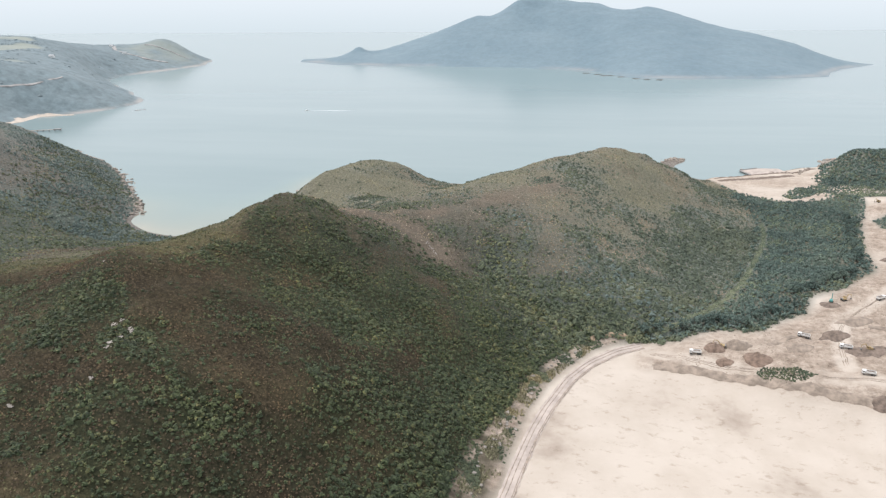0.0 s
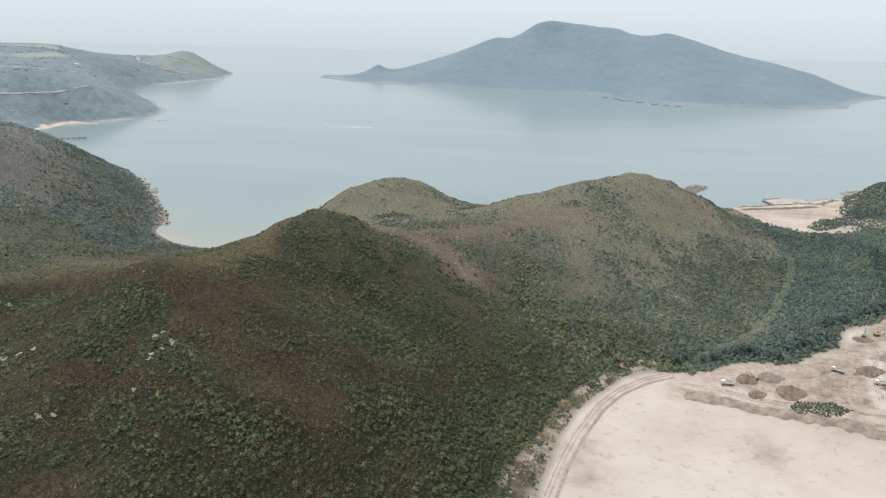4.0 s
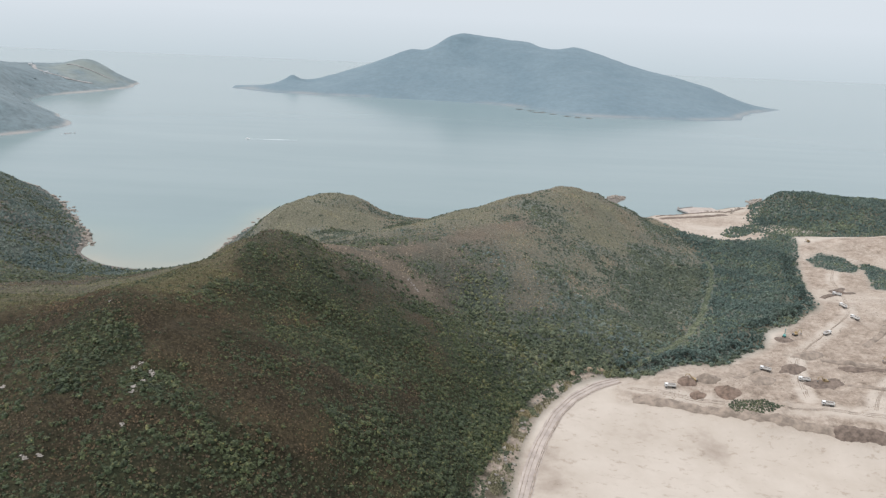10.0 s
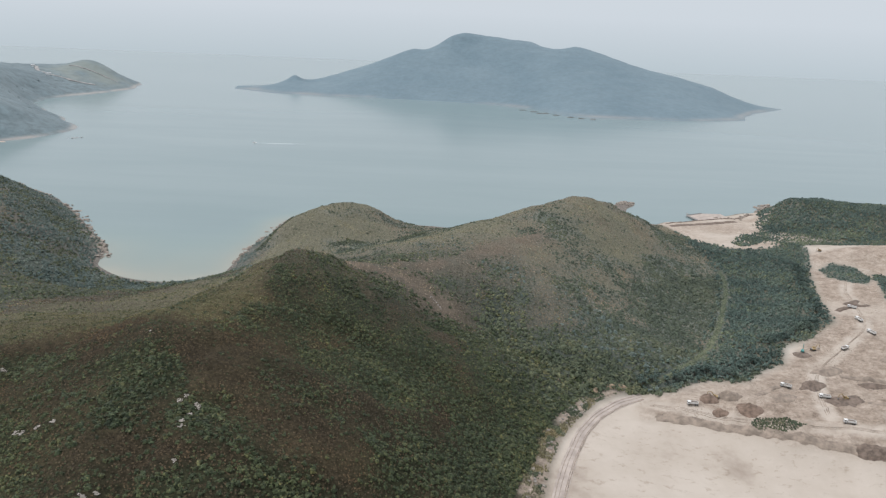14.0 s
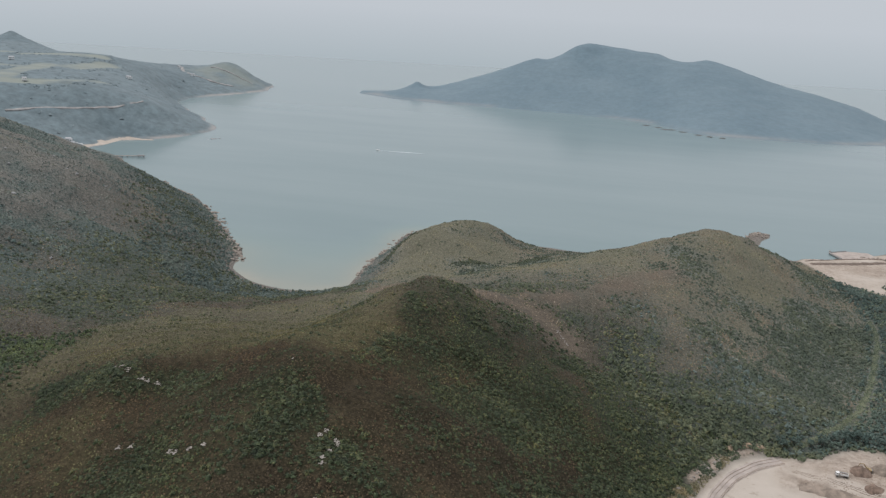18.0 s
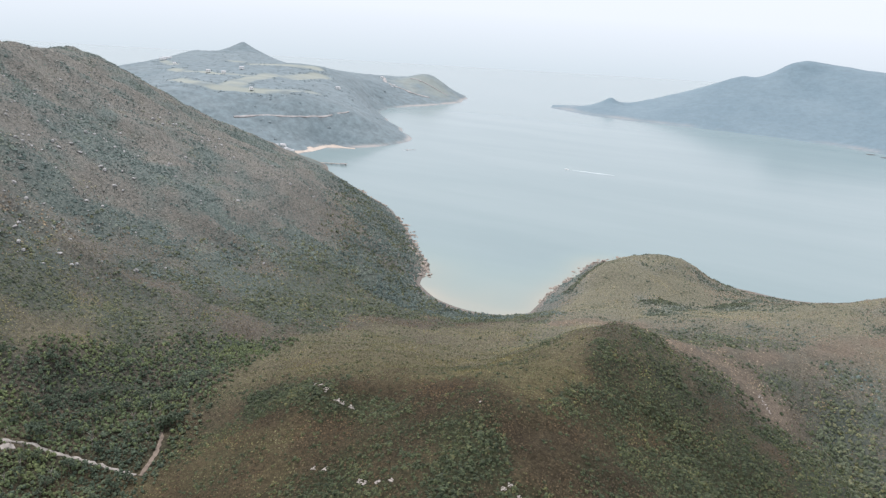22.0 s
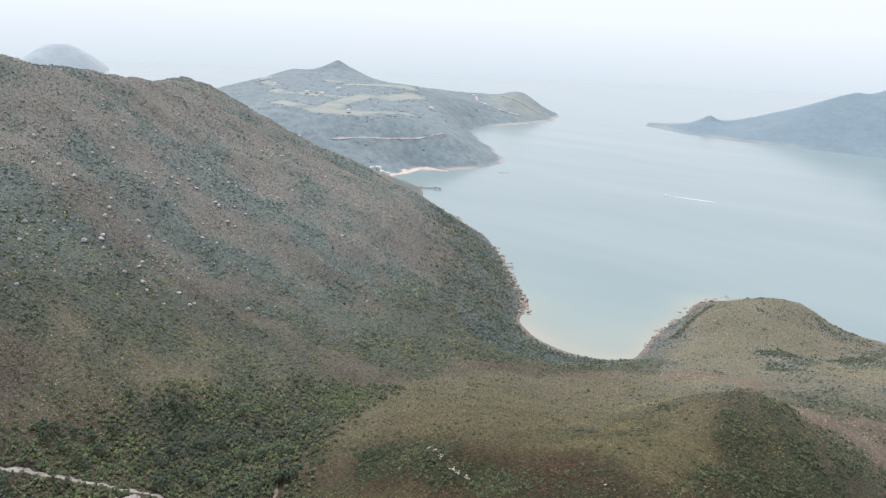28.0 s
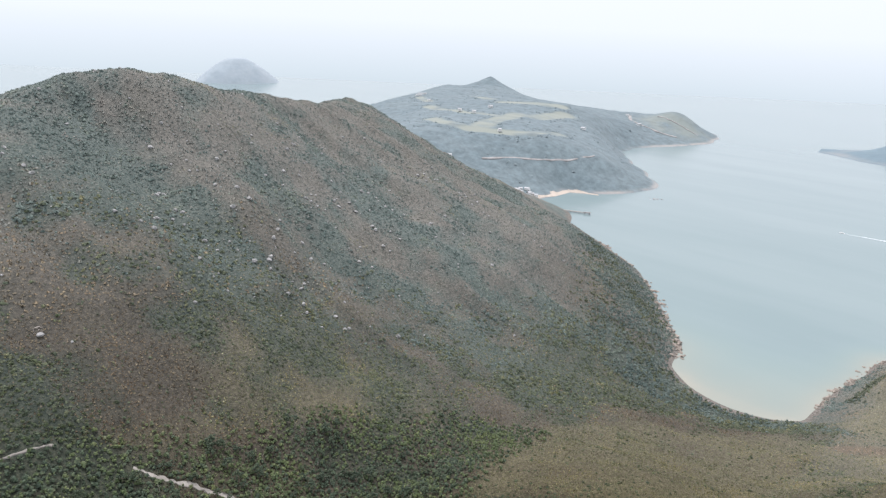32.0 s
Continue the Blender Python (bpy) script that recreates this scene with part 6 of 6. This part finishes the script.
def snag(seed):
    r = random.Random(seed)
    bm = bmesh.new()
    rod(bm, (0, 0, -0.3), (r.uniform(-0.3, 0.3), r.uniform(-0.3, 0.3), 2.6), 0.14, 0.09, 6)
    for _ in range(7):
        a, z = r.uniform(0, 6.28), r.uniform(1.4, 2.6)
        rod(bm, (0, 0, z), (math.cos(a) * r.uniform(0.8, 1.8), math.sin(a) * r.uniform(0.8, 1.8), z + r.uniform(0.8, 2.2)), 0.07, 0.02, 5)
    return mesh_of("dead_tree", bm, M_ROCK)


SNAGS = [snag(k) for k in range(3)]
for _ in range(34):
    x, y = rt.uniform(-430, -325), rt.uniform(120, 310)
    ob = new("dead_tree", rt.choice(SNAGS))
    ob.matrix_world = pose(x, y, land_z(x, y) + 1.0, 0, 0, rt.uniform(0, 360)) @ Matrix.Scale(rt.uniform(0.9, 1.7), 4)
    tagged(ob, "bare grey dead tree among green thicket", "dead tree", "dead trees")

# ---- the far bay: pier, beach houses, club buildings ----
def golf_z(x, y):
    return float(golf_height(np.array([float(x)]), np.array([float(y)]))[0])


M_CUT = plain("bare_road_cutting", (0.302, 0.293, 0.284), 0.95, 0, 0.25, 0.05)
for k, (line, w) in enumerate(zip(CUT_LINES, (5, 12, 5))):
    tagged(ribbon("road", line, w, M_CUT, 2.6, 0.7, 60 + k, 12.0, 3.0, golf_z), "pale cut road winding along the far headland", "road", kind="structure")

pier = new("pier")
pier.location = (-930, 1215, 0)
tagged(pier, "long narrow concrete pier on piles at the far beach", "pier")
d = Vector((100, 43, 0))
ang = math.atan2(43, 100)
bm = bmesh.new()
box(bm, 50, 21.5, 2.6, 110, 5, 0.6, 0.05, Matrix.Rotation(ang, 4, "Z"))
part("deck", bm, M_CONCRETE, pier)
bm = bmesh.new()
box(bm, 96, 41, 3.4, 14, 7, 0.9, 0.1, Matrix.Rotation(ang, 4, "Z"))
part("landing", bm, M_STEEL, pier, "dark landing stage")
for k in range(12):
    for s in (-1.8, 1.8):
        c = d * (k / 11)
        n = Vector((-d.y, d.x, 0)).normalized() * s
        bm = bmesh.new()
        rod(bm, (c.x + n.x, c.y + n.y, -4), (c.x + n.x, c.y + n.y, 2.4), 0.35, 0.35, 6)
        part("pile", bm, M_CONCRETE, pier)


def house(x, y, z, w, dd, h, turn, wall, label):
    root = new("house")
    tagged(root, label, "house", "far buildings")
    bm = bmesh.new()
    box(bm, 0, 0, h / 2 - 1, w, dd, h + 2, 0.05)
    part("wall", bm, wall, root)
    bm = bmesh.new()
    for s in (-1, 1):
        box(bm, 0, s * dd * 0.27, h + dd * 0.1, w * 1.06, dd * 0.6, 0.25, 0.03, Matrix.Rotation(-s * 0.4, 4, "X"))
    part("roof", bm, M_ROOF, root)
    for k in range(max(2, int(w / 3))):
        for s in (-1, 1):
            bm = bmesh.new()
            box(bm, -w / 2 + (k + 0.5) * w / max(2, int(w / 3)), s * (dd / 2 + 0.03), h * 0.55, 1.2, 0.12, 1.3, 0.02)
            part("window", bm, M_GLASS, root)
    root.matrix_world = pose(x, y, z, 0, 0, turn)
    return root


rh = random.Random(5)
for k in range(12):
    x, y = -1012 + rh.uniform(-14, 22), 1262 + rh.uniform(-22, 34)
    house(x, y, max(1.5, golf_z(x, y)), rh.uniform(7, 13), rh.uniform(6, 9), rh.uniform(3.5, 7), rh.uniform(0, 90), M_WHITE, "small white beachside house near the pier")
for x, y, w in ((-2120, 2040, 44), (-2087, 1985, 34), (-2165, 2070, 26), (-1877, 1834, 16), (-1545, 1633, 16), (-1491, 1637, 16), (-1245, 1860, 20), (-1208, 1233, 16), (-1235, 1449, 12), (-1566, 1803, 20), (-1470, 2524, 18), (-1362, 2420, 22)):
    house(x, y, golf_z(x, y) + 3, w * 0.7, 9, 4.5, rh.uniform(0, 60), M_WHITE, "white clubhouse building on the golf headland")

# beach of the far bay
bm = bmesh.new()
beach = along([(-925, 1438, 0), (-957, 1426, 0), (-985, 1409, 0), (-983, 1380, 0), (-981, 1347, 0), (-986, 1318, 0), (-989, 1294, 0), (-990, 1272, 0), (-980, 1255, 0)], 8)
rows = []
for k, (x, y, _) in enumerate(beach):
    wide = 26 * min(1, 0.25 + k / 8, 0.3 + (len(beach) - 1 - k) / 6)
    rows.append([bm.verts.new((x + 10 - t * wide, y - 3 + 0.25 * t * wide, max(golf_z(x + 10 - t * wide, y - 3 + 0.25 * t * wide) + 0.7, 0.15 + 1.6 * t) - (1.4 if t in (0, 1) else 0))) for t in (0, 0.08, 0.35, 0.65, 0.92, 1)])
for a, b in zip(rows, rows[1:]):
    for k in range(5):
        bm.faces.new((a[k], a[k + 1], b[k + 1], b[k]))
M_BEACH = plain("pale_beach_sand", (0.46, 0.40, 0.34), 0.95, 0, 0.12, 0.1)
tagged(part("beach", bm, M_BEACH, None), "pale sandy beach below the wooded headland", "beach", kind="structure")

# canopy on the headland
rf = np.random.RandomState(91)
fx, fy = np.meshgrid(np.arange(-2300, -1000, 9.0), np.arange(1300, 2750, 9.0), indexing="ij")
fx, fy = fx.ravel() + rf.randn(fx.size) * 3.5, fy.ravel() + rf.randn(fy.size) * 3.5
fz = golf_height(fx, fy)
bare = np.zeros_like(fx)
for line, wide in TURF_LINES:
    bare = np.maximum(bare, near_line(fx, fy, line, wide * 1.25))
rim = np.zeros_like(fx)
for line, wide in TURF_LINES:
    rim = np.maximum(rim, near_line(fx, fy, line, wide * 1.25 + 22))
for line in CUT_LINES:
    bare = np.maximum(bare, near_line(fx, fy, line, 9))
ok = (fz > 20) & (bare < 0.15) & (rf.rand(len(fx)) < 0.05 + 0.75 * (rim > 0.1)) & ~(inside(fx, fy, [(-1440, 2510), (-1420, 2640), (-1366, 2690), (-1290, 2720), (-1190, 2670), (-1190, 2560), (-1227, 2485), (-1300, 2451)], 20) > 0.4)
fx, fy, fz = fx[ok], fy[ok], fz[ok]
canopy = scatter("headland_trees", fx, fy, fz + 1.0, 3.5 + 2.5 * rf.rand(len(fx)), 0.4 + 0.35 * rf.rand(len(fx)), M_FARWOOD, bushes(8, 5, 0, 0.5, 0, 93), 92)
canopy.data.shade_smooth()
tagged(canopy, "hazy blue-green trees covering the golf headland", "woodland", kind="stuff")

# ---- on the water ----
boat = new("motorboat")
tagged(boat, "small white motorboat under way with a wake", "boat")
bm = bmesh.new()
box(bm, 0, 0, 0.5, 9, 2.6, 1.4, 0.5)
part("hull", bm, M_WHITE, boat)
bm = bmesh.new()
box(bm, 0.5, 0, 1.7, 2.6, 1.8, 1.3, 0.2)
part("cabin", bm, M_WHITE, boat)
boat.matrix_world = pose(-430, 1545, 0, 0, 0, 185)
bm = bmesh.new()
pv = [bm.verts.new(p) for p in ((4, 0.4, 0), (4, -0.4, 0), (70, -2.2, 0), (110, 0, 0), (70, 2.2, 0))]
bm.faces.new(pv)
wake = part("wake", bm, M_FOAM, None)
wake.matrix_world = pose(-430, 1545, 0.06, 0, 0, 5)
tagged(wake, "thin white wake trailing behind the motorboat", "wake", kind="structure")

raft_bm = bmesh.new()
for k in range(5):
    box(raft_bm, 0, -8 + 4 * k, 0.3, 22, 0.6, 0.4, 0.05)
    box(raft_bm, -11 + 5.5 * k, 0, 0.3, 0.6, 17, 0.4, 0.05)
raft_me = mesh_of("fish_raft", raft_bm, M_STEEL)
for k, (x, y) in enumerate(((250, 2405), (285, 2370), (320, 2335), (350, 2300), (300, 2330), (390, 2255), (420, 2235), (455, 2225))):
    ob = new("fish_raft", raft_me)
    ob.matrix_world = pose(x, y, 0, 0, 0, 20 + 7 * k)
    tagged(ob, "grey timber fish farm raft moored off the island", "fish raft", "fish rafts")
